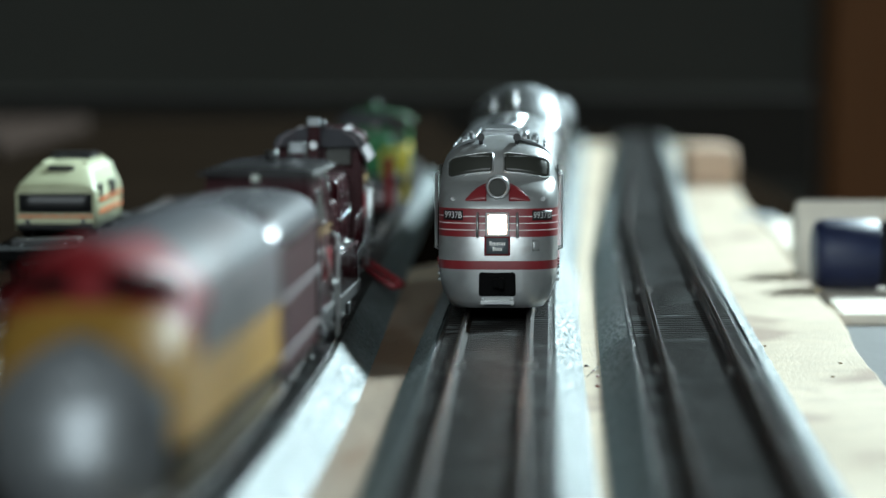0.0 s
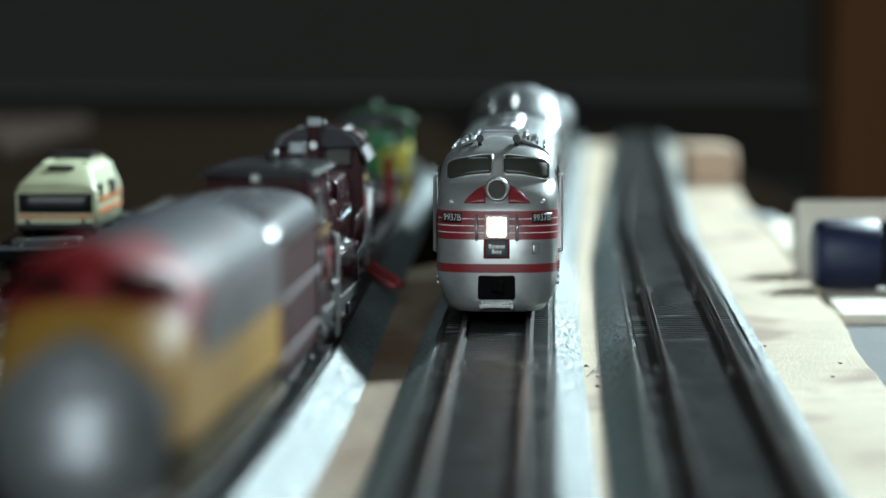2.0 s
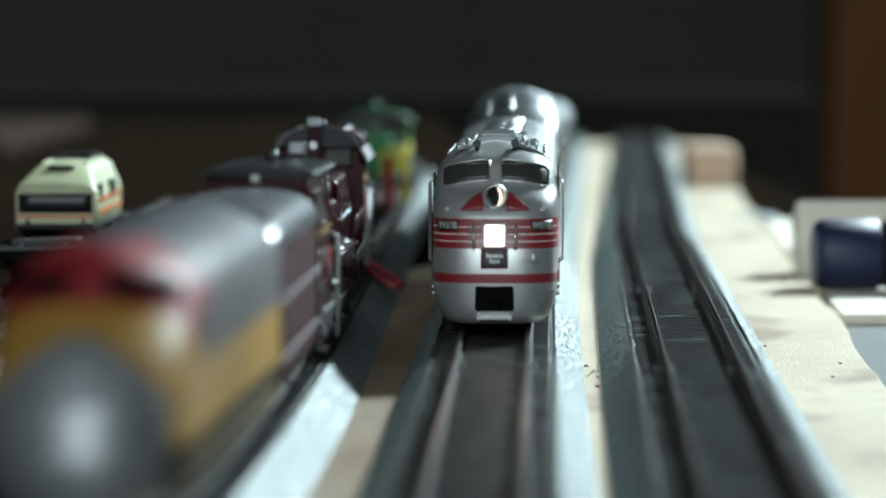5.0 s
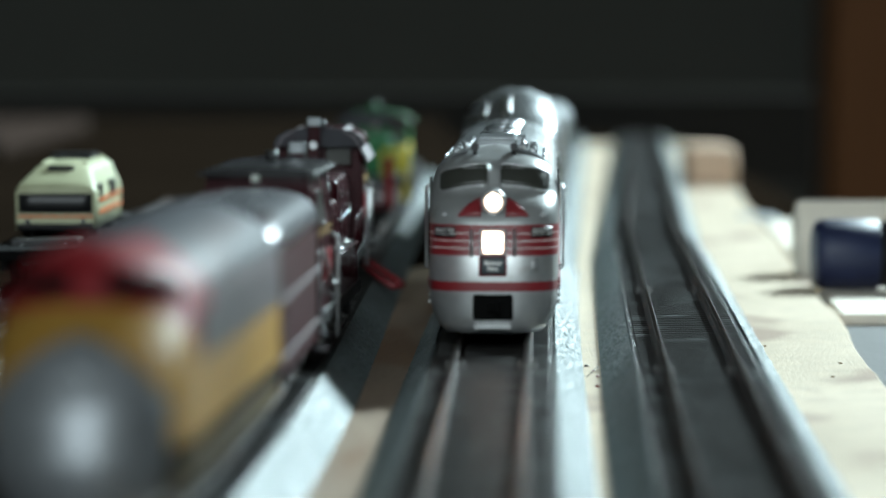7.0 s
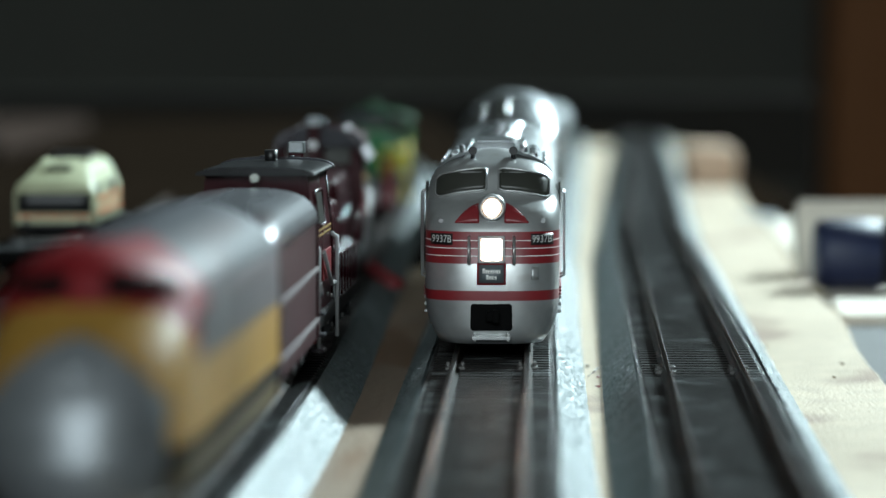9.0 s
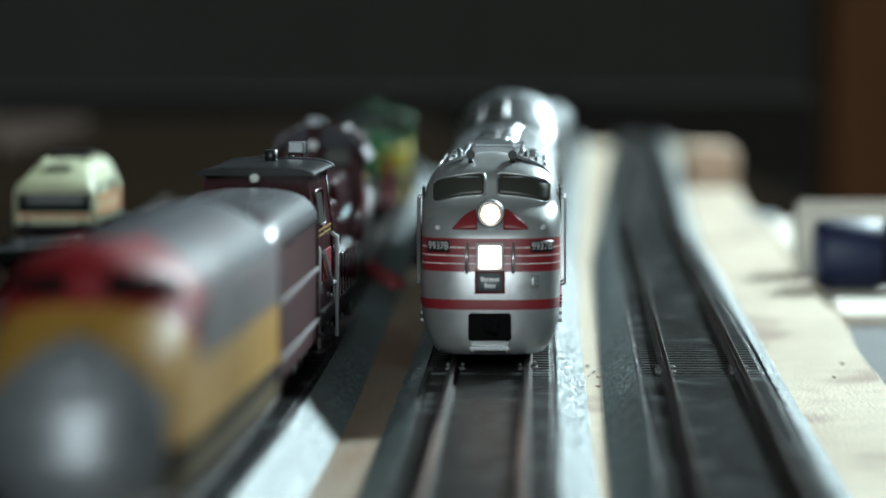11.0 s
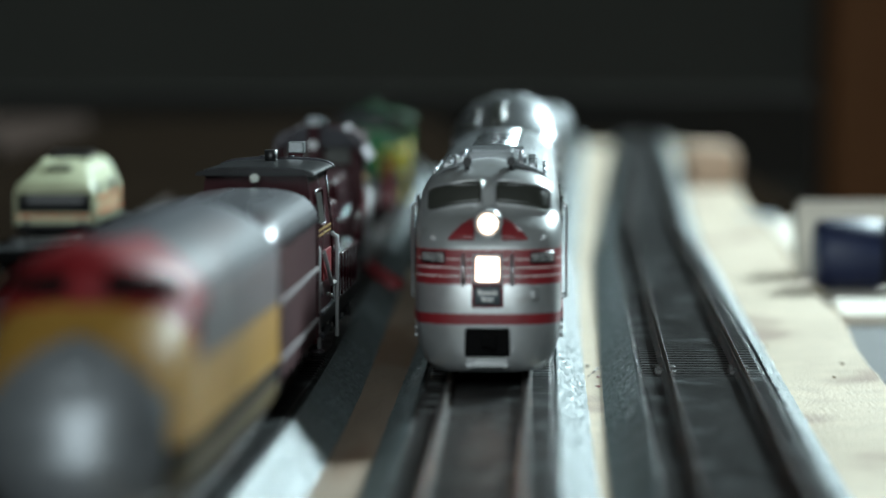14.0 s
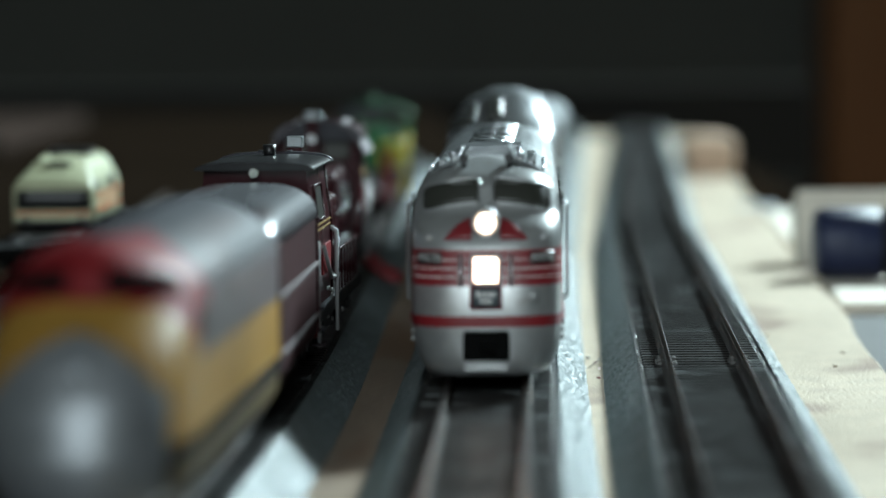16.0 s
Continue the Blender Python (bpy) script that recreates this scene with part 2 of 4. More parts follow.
def make_room():
    fz, cz, t = -0.75, 1.75, 0.12
    slab("floor", -2.0, 2.0, -1.6, 3.0, fz - 0.1, fz, FLOORM, "dark brown boarded floor of the room", "floor")
    bm = bmesh.new()
    box(bm, -2.0, 1.30, -1.6, 3.0, cz, cz + 0.1)
    box(bm, 1.90, 2.0, -1.6, 3.0, cz, cz + 0.1)
    box(bm, 1.30, 1.90, -1.6, 2.36, cz, cz + 0.1)
    box(bm, 1.30, 1.90, 2.96, 3.0, cz, cz + 0.1)
    tagged(part("ceiling", bm, CEIL), "plain grey painted ceiling with a skylight opening", "ceiling", kind="structure")
    slab("wall_north", -2.0, 2.0, 3.0, 3.0 + t, fz, cz, WALLM, "dark grey painted wall in shade", "wall")
    slab("wall_west", -2.0 - t, -2.0, -1.6, 3.0, fz, cz, WALLM, "dark grey painted wall", "wall")
    slab("wall_east", 2.0, 2.0 + t, -1.6, 3.0, fz, cz, WALLM, "dark grey painted wall", "wall")
    # the opening is made up, to let the front fill in
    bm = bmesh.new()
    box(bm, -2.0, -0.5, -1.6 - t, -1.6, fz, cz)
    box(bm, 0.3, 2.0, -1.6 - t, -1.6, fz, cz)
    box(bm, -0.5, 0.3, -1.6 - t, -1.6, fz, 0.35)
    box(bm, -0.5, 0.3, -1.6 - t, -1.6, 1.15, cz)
    tagged(part("wall_south", bm, WALLM), "dark grey painted wall with an opening added for the fill lamp", "wall", kind="structure")


def make_table():
    ob = thing("table", pose(0, 0, 0), "dark brown stained wooden table under the layout board", "table")
    part("tabletop", box(bmesh.new(), -0.75, 0.13, -0.25, 1.76, -0.040, -0.0122, 0.002), TABLE, ob)
    # runs on past the tabletop as a dark strip for the unlit gap
    part("rim", box(bmesh.new(), -0.75, 0.215, 1.765, 1.80, -0.040, 0.012, 0.002), RIM, ob, "dark raised back rim, run on in place of a dark gap")
    leg = None
    for x in (-0.70, 0.08):
        for y in (-0.20, 1.70):
            if leg is None:
                leg = part("leg", box(bmesh.new(), -0.025, 0.025, -0.025, 0.025, -0.75, -0.0402, 0.003), TABLE, ob, at=pose(x, y, 0))
            else:
                again(leg, ob, pose(x, y, 0))


def board_edge(y):
    return 0.0350 + 0.065 * y if y < 0.56 else 0.0714 + 0.052 * (y - 0.56)


def make_board():
    """The plywood base, its right edge sawn by hand."""
    rng = random.Random(4)
    bm = bmesh.new()
    ys = [0.10 + i * 0.01 for i in range(124)]
    right = [board_edge(y) + 0.0005 * math.sin(y * 61) + rng.uniform(-0.0002, 0.0002) for y in ys]
    left = [line_left(y) + (line_mid(y) - line_left(y)) * min(1.0, max(0.0, (y - 0.58) / 0.10)) - 0.0135 for y in ys]
    outline = [(left[0], ys[0])] + list(zip(right, ys)) + list(zip(reversed(left), reversed(ys)))
    rings = [[(x, y, z) for x, y in outline] for z in (-0.012, -0.0006)]
    rings.append([(x - (0.0006 if x > 0 else 0), y, 0.0) for x, y in outline])
    vs = [[bm.verts.new(p) for p in r] for r in rings]
    n = len(outline)
    for i in range(2):
        for k in range(n):
            f = bm.faces.new((vs[i][k], vs[i][(k + 1) % n], vs[i + 1][(k + 1) % n], vs[i + 1][k]))
            f.material_index = 1
    bm.faces.new(vs[2])
    bm.faces.new(list(reversed(vs[0]))).material_index = 1
    bmesh.ops.recalc_face_normals(bm, faces=bm.faces)
    tagged(part("ground", bm, [PLY, PLYEDGE]), "pale worn plywood base board with a rough sawn edge", "board", kind="structure")


# ---- track ----
def grain_strip(line, xa, xb, za, zb, y0, y1, cell, rise):
    """A strip of moulded pebbles along a track, between two lines of its section."""
    rng = np.random.default_rng(7)
    width = math.hypot(xb - xa, zb - za)
    nu, nv = max(4, int(width / cell)), int((y1 - y0) / cell)
    u = np.linspace(0, 1, nu + 1)
    v = np.linspace(y0, y1, nv + 1)
    h = rng.random((nv + 1, nu + 1)) ** 1.6
    h = 0.7 * h + 0.15 * (np.roll(h, 1, 0) + np.roll(h, 1, 1))
    h *= 0.55 + 0.45 * np.repeat(np.repeat(rng.random((nv // 6 + 1, nu // 6 + 1)), 6, 0), 6, 1)[:nv + 1, :nu + 1]
    nx, nz = (za - zb) / width, (xb - xa) / width
    if nz < 0:
        nx, nz = -nx, -nz
    cx = np.array([line(float(y)) for y in v])
    px = cx[:, None] + xa + (xb - xa) * u + h * rise * nx
    pz = za + (zb - za) * u + h * rise * nz + 0.00003
    py = np.repeat(v[:, None], nu + 1, 1) + rng.uniform(-0.3, 0.3, h.shape) * cell
    me = bpy.data.meshes.new("strip")
    pts = np.stack([px, py, pz], -1).reshape(-1, 3)
    idx = np.arange((nv + 1) * (nu + 1)).reshape(nv + 1, nu + 1)
    quads = np.stack([idx[:-1, :-1], idx[:-1, 1:], idx[1:, 1:], idx[1:, :-1]], -1).reshape(-1, 4)
    if xb < xa:
        quads = quads[:, ::-1]
    me.from_pydata(pts.tolist(), [], quads.tolist())
    bm = bmesh.new()
    bm.from_mesh(me)
    bpy.data.meshes.remove(me)
    return bm


def make_track(line, y0, y1, label, joints, tie_stretch, grained=None):
    ob = thing("track", pose(0, 0, 0), label, "track", group="model railway tracks")
    n = int((y1 - y0) / 0.008)
    ys = [y0 + (y1 - y0) * i / n for i in range(n + 1)]

    def run(profile):
        return [[(line(y) + px, y, pz) for px, pz in profile] for y in ys]

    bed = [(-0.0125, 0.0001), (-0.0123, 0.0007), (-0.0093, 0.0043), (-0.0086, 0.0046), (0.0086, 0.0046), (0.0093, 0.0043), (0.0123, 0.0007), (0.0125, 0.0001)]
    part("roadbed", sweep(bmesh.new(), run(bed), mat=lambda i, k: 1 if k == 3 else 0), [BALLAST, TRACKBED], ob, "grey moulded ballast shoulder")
    if grained:
        g0, g1 = grained
        for s in (-1, 1):
            part("ballast_shoulder", grain_strip(line, s * 0.01295, s * 0.0088, 0.0002, 0.0050, g0, g1, 0.00027, 0.00046), BALLAST, ob, "pebbly grey ballast shoulder", smooth=True)
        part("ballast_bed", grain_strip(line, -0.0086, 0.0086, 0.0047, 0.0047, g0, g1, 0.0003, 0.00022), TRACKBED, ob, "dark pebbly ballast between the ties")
    for s in (-1, 1):
        c = s * 0.0049
        prof = [(c - 0.0007, 0.0051), (c - 0.0007, 0.0053), (c - 0.0003, 0.0056), (c - 0.0003, 0.0064), (c - 0.0004, 0.0066), (c - 0.0004, 0.00692), (c - 0.0003, 0.0070),
                (c + 0.0003, 0.0070), (c + 0.0004, 0.00692), (c + 0.0004, 0.0066), (c + 0.0003, 0.0064), (c + 0.0003, 0.0056), (c + 0.0007, 0.0053), (c + 0.0007, 0.0051)]
        part("rail", sweep(bmesh.new(), run(prof), mat=lambda i, k: 1 if k == 6 else 0), [RAILM, HEAD], ob, "worn brownish steel rail")
    # joiners, where two lengths of track meet
    for y in joints:
        for s in (-1, 1):
            bm = bmesh.new()
            box(bm, -0.0014, 0.0014, -0.0020, 0.0020, 0.0047, 0.0056, 0.0002)
            for dx in (-0.0010, 0.0010):
                box(bm, dx - 0.00025, dx + 0.00025, -0.0009, 0.0009, 0.0055, 0.0061, 0.0001)
            part("rail_joiner", bm, JOINER, ob, "small metal and plastic rail joiner", at=pose(line(y) + s * 0.0049, y, 0))
    # ties
    pitch = 0.0031
    tie = None
    rest = bmesh.new()
    for i in range(int((y1 - y0) / pitch)):
        y = y0 + (i + 0.5) * pitch
        if tie_stretch[0] < y < tie_stretch[1]:
            if tie is None:
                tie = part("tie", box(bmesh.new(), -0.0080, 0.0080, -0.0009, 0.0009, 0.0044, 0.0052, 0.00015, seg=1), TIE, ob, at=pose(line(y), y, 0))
            else:
                again(tie, ob, on_line(line, y, 0))
        else:
            c = line(y)
            bx = [(c - 0.008, y - 0.0009), (c + 0.008, y - 0.0009), (c + 0.008, y + 0.0009), (c - 0.008, y + 0.0009)]
            lo = [rest.verts.new((px, py, 0.0044)) for px, py in bx]
            hi = [rest.verts.new((px, py, 0.0052)) for px, py in bx]
            rest.faces.new(hi)
            for k in range(4):
                rest.faces.new((lo[k], lo[(k + 1) % 4], hi[(k + 1) % 4], hi[k]))
    tagged(part("tie_rest", rest, TIE, ob), "rows of dark ties", kind="stuff")
    return ob


# ---- streamlined engines ----
NOSE_N = 3.0


class Shell:
    """The shape of a rounded engine body, in millimetres: half width and setback by height."""

    def __init__(self, width, setback, depth, power=NOSE_N):
        self.width, self.setback, self.depth, self.power = width, setback, depth, power

    def front(self, x, z):
        w = max(0.01, lerp(self.width, z))
        q = min(1.0, abs(x) / w)
        return lerp(self.setback, z) + self.depth * (1 - (1 - q ** self.power) ** (1 / self.power))

    def ring(self, z, length):
        w, s, d = lerp(self.width, z), lerp(self.setback, z), self.depth
        pts = [(-w, length), (-w, length * 0.5)]
        for k in range(33):
            a = math.pi * (1 - k / 32)
            c, n = math.cos(a), math.sin(a)
            x = math.copysign(abs(c) ** (2 / self.power), c) * w
            pts.append((x, s + d * (1 - max(0, n) ** (2 / self.power))))
        pts += [(w, length * 0.5), (w, length)]
        return [(x * MM, y * MM, z * MM) for x, y in pts]

    def body(self, zs, length, colour):
        bm = bmesh.new()
        sweep(bm, [self.ring(z, length) for z in zs], closed=True, caps=True, mat=lambda i, k: colour((zs[i] + zs[i + 1]) / 2, k))
        return bm

    def patch(self, x0, x1, lo, hi, out=0.12, nu=10, nv=4, thick=0.25):
        """A piece on the nose between x0 and x1; lo and hi give its heights along x."""
        def at(u, v):
            x = x0 + (x1 - x0) * u
            z = lo(x) + (hi(x) - lo(x)) * v
            return (x * MM, (self.front(x, z) - out) * MM, z * MM)
        return grid(bmesh.new(), at, nu, nv, thick * MM)


def wheelset(parent, y, r=3.0):
    bm = bmesh.new()
    for s in (-1, 1):
        cyl(bm, (s * 3.9 * MM, 0, 0), (s * 5.5 * MM, 0, 0), r * MM, seg=20)
        cyl(bm, (s * 3.7 * MM, 0, 0), (s * 4.1 * MM, 0, 0), (r + 0.5) * MM, seg=20)
    cyl(bm, (-5 * MM, 0, 0), (5 * MM, 0, 0), 0.8 * MM, seg=10)
    return part("wheelset", bm, BLACK, parent, at=pose(0, y * MM, r * MM))


def truck(parent, y, half=12, axles=(-9, 0, 9)):
    bm = bmesh.new()
    for s in (-1, 1):
        x = s * 6.6
        box(bm, (x - 0.7) * MM, (x + 0.7) * MM, (y - half) * MM, (y + half) * MM, 2.6 * MM, 4.6 * MM, 0.3 * MM)
        for a in axles:
            box(bm, (x - 0.95) * MM, (x + 0.95) * MM, (y + a - 1.5) * MM, (y + a + 1.5) * MM, 1.6 * MM, 4.2 * MM, 0.3 * MM)
    box(bm, -6 * MM, 6 * MM, (y - 4) * MM, (y + 4) * MM, 4 * MM, 7.0 * MM, 0.3 * MM)
    part("truck", bm, BLACK, parent)
    for a in axles:
        wheelset(parent, y + a)


def letters(name, text, size, mat, parent, at):
    cu = bpy.data.curves.new(name, 'FONT')
    cu.body, cu.size, cu.align_x, cu.align_y, cu.extrude = text, size, 'CENTER', 'CENTER', 0.00003
    tmp = new("tmp_text", cu)
    dg = bpy.context.evaluated_depsgraph_get()
    me = bpy.data.meshes.new_from_object(tmp.evaluated_get(dg))
    bpy.data.objects.remove(tmp)
    me.materials.clear()
    me.materials.append(mat)
    ob = new(name, me)
    ob.parent, ob.matrix_basis = parent, at
    return ob


def make_express_engine():
    """Silver streamlined diesel with red nose bands; its nose tip is at y = 0, rail heads at z = 0."""
    ob = thing("diesel_locomotive", on_line(line_mid, 0.477), "silver streamlined model diesel locomotive with red bands and lit headlights", "locomotive")
    sh = Shell([(0.9, 7.2), (2.0, 8.0), (4.2, 9.0), (7, 9.35), (19, 9.4), (21.5, 9.2), (23.2, 8.8), (24.4, 8.1), (25.4, 7.0), (26.2, 5.5), (26.8, 3.6), (27.1, 1.8), (27.2, 0.4)],
               [(0.9, 0.6), (2.6, 0.1), (8, 0.0), (11, 0.3), (14, 1.0), (17, 2.1), (18.6, 3.1), (19.8, 4.6), (20.6, 6.1), (21.4, 6.7), (24.2, 8.3), (25.2, 9.6), (26.2, 12.5), (27.2, 17.0)], 7.4)
    zs = [0.9, 2.0, 3.4, 4.8, 6.0, 6.9, 8.25, 9.4, 10.8, 11.95, 12.95, 13.05, 14.0, 14.1, 15.05, 15.15, 16.3, 16.8, 17.6, 18.4, 19.1, 19.7, 20.2, 20.6, 21.2, 22, 22.8, 23.6, 24.2, 24.7, 25.1, 25.6, 26.1, 26.5, 26.9, 27.1, 27.2]

    def colour(z, k):
        if 6.9 < z < 8.25:
            return 1
        if 11.95 < z < 16.3:
            return 2 if (12.95 < z < 13.05 or 14.0 < z < 14.1 or 15.05 < z < 15.15) else 1
        return 0
    body = part("body", sh.body(zs, 134, colour), [SILVER, RED, WHITE], ob, "silver painted shell with red bands")

    # windscreen panes and their frames
    for s in (-1, 1):
        lo = lambda x: 21.9 - 0.016 * (abs(x) - 1) ** 2 * 1.5
        hi = lambda x: 24.75 - 0.030 * (abs(x)) ** 2 * 0.62
        pane_lo = lambda x: lo(x) - 0.15 + 0.5 * max(0.0, (abs(x) - 7.2) / 0.8) ** 2 + 0.3 * max(0.0, (1.4 - abs(x)) / 0.6) ** 2
        pane_hi = lambda x: hi(x) + 0.05 - 0.5 * max(0.0, (abs(x) - 7.2) / 0.8) ** 2 - 0.3 * max(0.0, (1.4 - abs(x)) / 0.6) ** 2
        x0, x1 = (0.85, 8.0) if s > 0 else (-8.0, -0.85)
        w = part("windscreen", sh.patch(x0, x1, pane_lo, pane_hi, 0.10, 14, 4), GLASS, body, "smoked windscreen pane")
        bm = bmesh.new()
        n = 14
        top = [(x0 + (x1 - x0) * i / n) for i in range(n + 1)]
        loop = [(x, pane_hi(x)) for x in top] + [(x, pane_lo(x)) for x in reversed(top)]
        pts = [(x * MM, (sh.front(x, z) - 0.12) * MM, z * MM) for x, z in loop]
        wire(bm, pts + [pts[0]], 0.16 * MM, 6)
        part("windscreen_frame", bm, SILVER, body)

    # upper lamp: housing ring and the turning lamp inside
    zc = 19.55
    yc = sh.front(0, zc - 1.7)
    bm = bmesh.new()
    rings = []
    for r, y in ((1.42, 2.4), (1.42, -0.3), (1.55, -0.5), (1.75, -0.4), (1.87, -0.1), (1.95, 3.0)):
        rings.append([(r * math.cos(2 * math.pi * k / 28) * MM, (yc + y) * MM, (zc + r * math.sin(2 * math.pi * k / 28)) * MM) for k in range(28)])
    sweep(bm, rings, caps=False)
    part("lamp_housing", bm, SILVER, body, "round silver lamp housing")
    lamp = part("signal_lamp", cyl(cyl(bmesh.new(), (0, -0.42 * MM, 0), (0, -0.12 * MM, 0), 1.25 * MM, seg=24, mat=0), (0, -0.10 * MM, 0), (0, 0.42 * MM, 0), 1.38 * MM, seg=24, mat=1),
                [LAMP_TOP, GLASS], ob, "turning signal lamp", at=pose(0, (yc + 0.45) * MM, zc * MM))

    # red wings at the upper lamp
    for s in (-1, 1):
        x0, x1 = (1.75, 5.1) if s > 0 else (-5.1, -1.75)
        part("red_wing", sh.patch(x0, x1, lambda x: 17.45, lambda x: 17.5 + 2.6 * max(0.0, 1 - ((abs(x) - 1.7) / 3.5) ** 1.7), 0.07, 12, 4, 0.1), RED, body, "red painted wing beside the lamp")

    # lower headlight in its square case
    bm = bmesh.new()
    f = sh.front(0, 13.8)
    for a, b, c, d in ((-1.85, -1.5, 12.1, 15.7), (1.5, 1.85, 12.1, 15.7), (-1.85, 1.85, 15.4, 15.75), (-1.85, 1.85, 12.05, 12.4)):
        box(bm, a * MM, b * MM, (f - 0.75) * MM, (f + 1.2) * MM, c * MM, d * MM, 0.08 * MM)
    case = part("headlight", bm, SILVER, body, "square headlight case")
    part("lens", box(bmesh.new(), -1.42 * MM, 1.42 * MM, (f - 0.55) * MM, (f - 0.1) * MM, 12.4 * MM, 15.4 * MM, 0.3 * MM), LAMP_LOW, case, "glowing warm white headlight")

    # emblem plate: a dark board with a red and pale border and rows of small bars
    em = part("emblem_plate", sh.patch(-2.0, 2.0, lambda x: 9.1, lambda x: 12.1, 0.22, 4, 2, 0.3), RED, body, "dark emblem plate with a red border")
    part("inner_board", sh.patch(-1.72, 1.72, lambda x: 9.36, lambda x: 11.84, 0.30, 4, 2, 0.1), PLATE, em)
    for z, widths in ((10.95, (0.34, 0.2, 0.24, 0.1, 0.26, 0.22, 0.12, 0.24, 0.26)), (10.1, (0.32, 0.24, 0.24, 0.14, 0.26))):
        a = -(sum(widths) + 0.06 * (len(widths) - 1)) / 2
        for k, w in enumerate(widths):
            part("bar", sh.patch(a, a + w, lambda x, z=z: z - 0.27, lambda x, z=z, k=k: z + (0.38 if k == 0 else 0.2), 0.35, 1, 1, 0.06), WHITE, em)
            a += w + 0.06
    # number boards
    for s in (-1, 1):
        c = s * 6.95
        pl = part("number_board", sh.patch(c - 1.55, c + 1.55, lambda x: 14.5, lambda x: 16.0, 0.14, 8, 3, 0.2), BLACK, body, "dark number board")
        text = letters("number", "9937B", 1.45 * MM, WHITE, pl, pose(0, 0, 0))
        a, b = sh.front(c - 1.5, 15.25), sh.front(c + 1.5, 15.25)
        for v in text.data.vertices:
            px = c + v.co.x / MM * 0.74
            pz = 15.25 + v.co.y / MM
            v.co = (px * MM, (sh.front(px, pz) - 0.17) * MM, pz * MM)
    # small class lamps and hatch
    for s in (-1, 1):
        x, z = s * 7.0, 17.7
        y = sh.front(x, z)
        bm = cyl(bmesh.new(), (x * MM, (y + 0.5) * MM, z * MM), ((x + s * 0.1) * MM, (y - 0.35) * MM, z * MM), 0.42 * MM, 0.3 * MM)
        part("marker_lamp", bm, STEEL, body)
        if s > 0:
            part("hatch", sh.patch(s * 6.0 - 0.55, s * 6.0 + 0.55, lambda x: 9.8, lambda x: 11.5, 0.13, 3, 3, 0.2), SILVER, body, "small square hatch")
    # handrails on the nose
    for s in (-1, 1):
        x = s * 3.1
        pts = [(x * MM, (sh.front(x, z) - o) * MM, z * MM) for z, o in ((15.6, 0.0), (15.4, 0.7), (12.1, 0.7), (11.9, 0.0))]
        part("grab_rail", wire(bmesh.new(), pts, 0.17 * MM), STEEL, body, "bare wire grab rail")
        # side rails behind the cab door
        for y in (11.5, 17.0):
            xs = s * 9.4
            pts = [(xs * MM, y * MM, 21.5 * MM), ((xs + s * 0.65) * MM, y * MM, 21.2 * MM), ((xs + s * 0.65) * MM, y * MM, 9.6 * MM), (xs * MM, y * MM, 9.3 * MM)]
            part("side_rail", wire(bmesh.new(), pts, 0.17 * MM), STEEL, body, "bare wire side rail")
        bm = bmesh.new()
        for z in (4.6, 5.6, 6.6):
            box(bm, (s * 9.3 - 0.35) * MM, (s * 9.3 + 0.35) * MM, 10 * MM, 15 * MM, (z - 0.25) * MM, (z + 0.25) * MM, 0.1 * MM)
        part("step_well", bm, SILVER, body)
        bm = bmesh.new()
        for z in (7.1, 7.6, 8.05):
            box(bm, (s * 9.45 - 0.2) * MM, (s * 9.45 + 0.2) * MM, 9 * MM, 132 * MM, (z - 0.12) * MM, (z + 0.12) * MM, 0.05 * MM)
        part("side_fluting", bm, RED, body)
        for y in (14.2, 42, 62, 82, 102):
            hi = 4.2 if y < 20 else 3.2
            part("side_window", box(bmesh.new(), (s * 9.35 - 0.15) * MM, (s * 9.35 + 0.15) * MM, (y - 2) * MM, (y + 2) * MM, 18.5 * MM, (18.5 + hi) * MM, 0.1 * MM), GLASS, body)
    # coupler pocket: a solid block; recess shade painted black on it and the coupler
    bm = box(bmesh.new(), -3.05 * MM, 3.05 * MM, (sh.front(0, 5) - 0.16) * MM, 4 * MM, 2.6 * MM, 6.75 * MM, 0.7 * MM, seg=4)
    pocket = part("coupler_pocket", bm, RECESS, body, "solid block as coupler opening, its shade painted black")
    bm = bmesh.new()
    box(bm, -0.7 * MM, 0.7 * MM, -1.3 * MM, 1.0 * MM, 4.1 * MM, 5.5 * MM, 0.25 * MM)
    box(bm, 0.2 * MM, 1.1 * MM, -2.0 * MM, -0.9 * MM, 4.0 * MM, 5.8 * MM, 0.25 * MM)
    part("coupler", bm, RECESS, pocket, "black knuckle coupler")
    # pilot step
    bm = bmesh.new()
    box(bm, -2.7 * MM, 2.7 * MM, -0.75 * MM, 0.6 * MM, 1.5 * MM, 2.05 * MM, 0.12 * MM)
    for x in (-2.3, 2.3):
        box(bm, (x - 0.2) * MM, (x + 0.2) * MM, -0.7 * MM, 0.3 * MM, 1.3 * MM, 2.5 * MM, 0.1 * MM)
    part("pilot_step", bm, SILVER, body)
    # roof: horns, grille box, fans
    for s in (-1, 1):
        x = s * 2.85
        bm = bmesh.new()
        cyl(bm, (x * MM, 12.2 * MM, 25.4 * MM), (x * MM, 12.2 * MM, 26.9 * MM), 0.35 * MM)
        cyl(bm, (x * MM, 11.0 * MM, 27.1 * MM), (x * MM, 13.6 * MM, 27.1 * MM), 0.62 * MM, 0.35 * MM)
        part("horn", bm, BLACK, ob, "black roof horn")
    # plates on the arch of the roof, with raised edges
    crown = sorted((w, z) for z, w in sh.width if z >= 23.2)
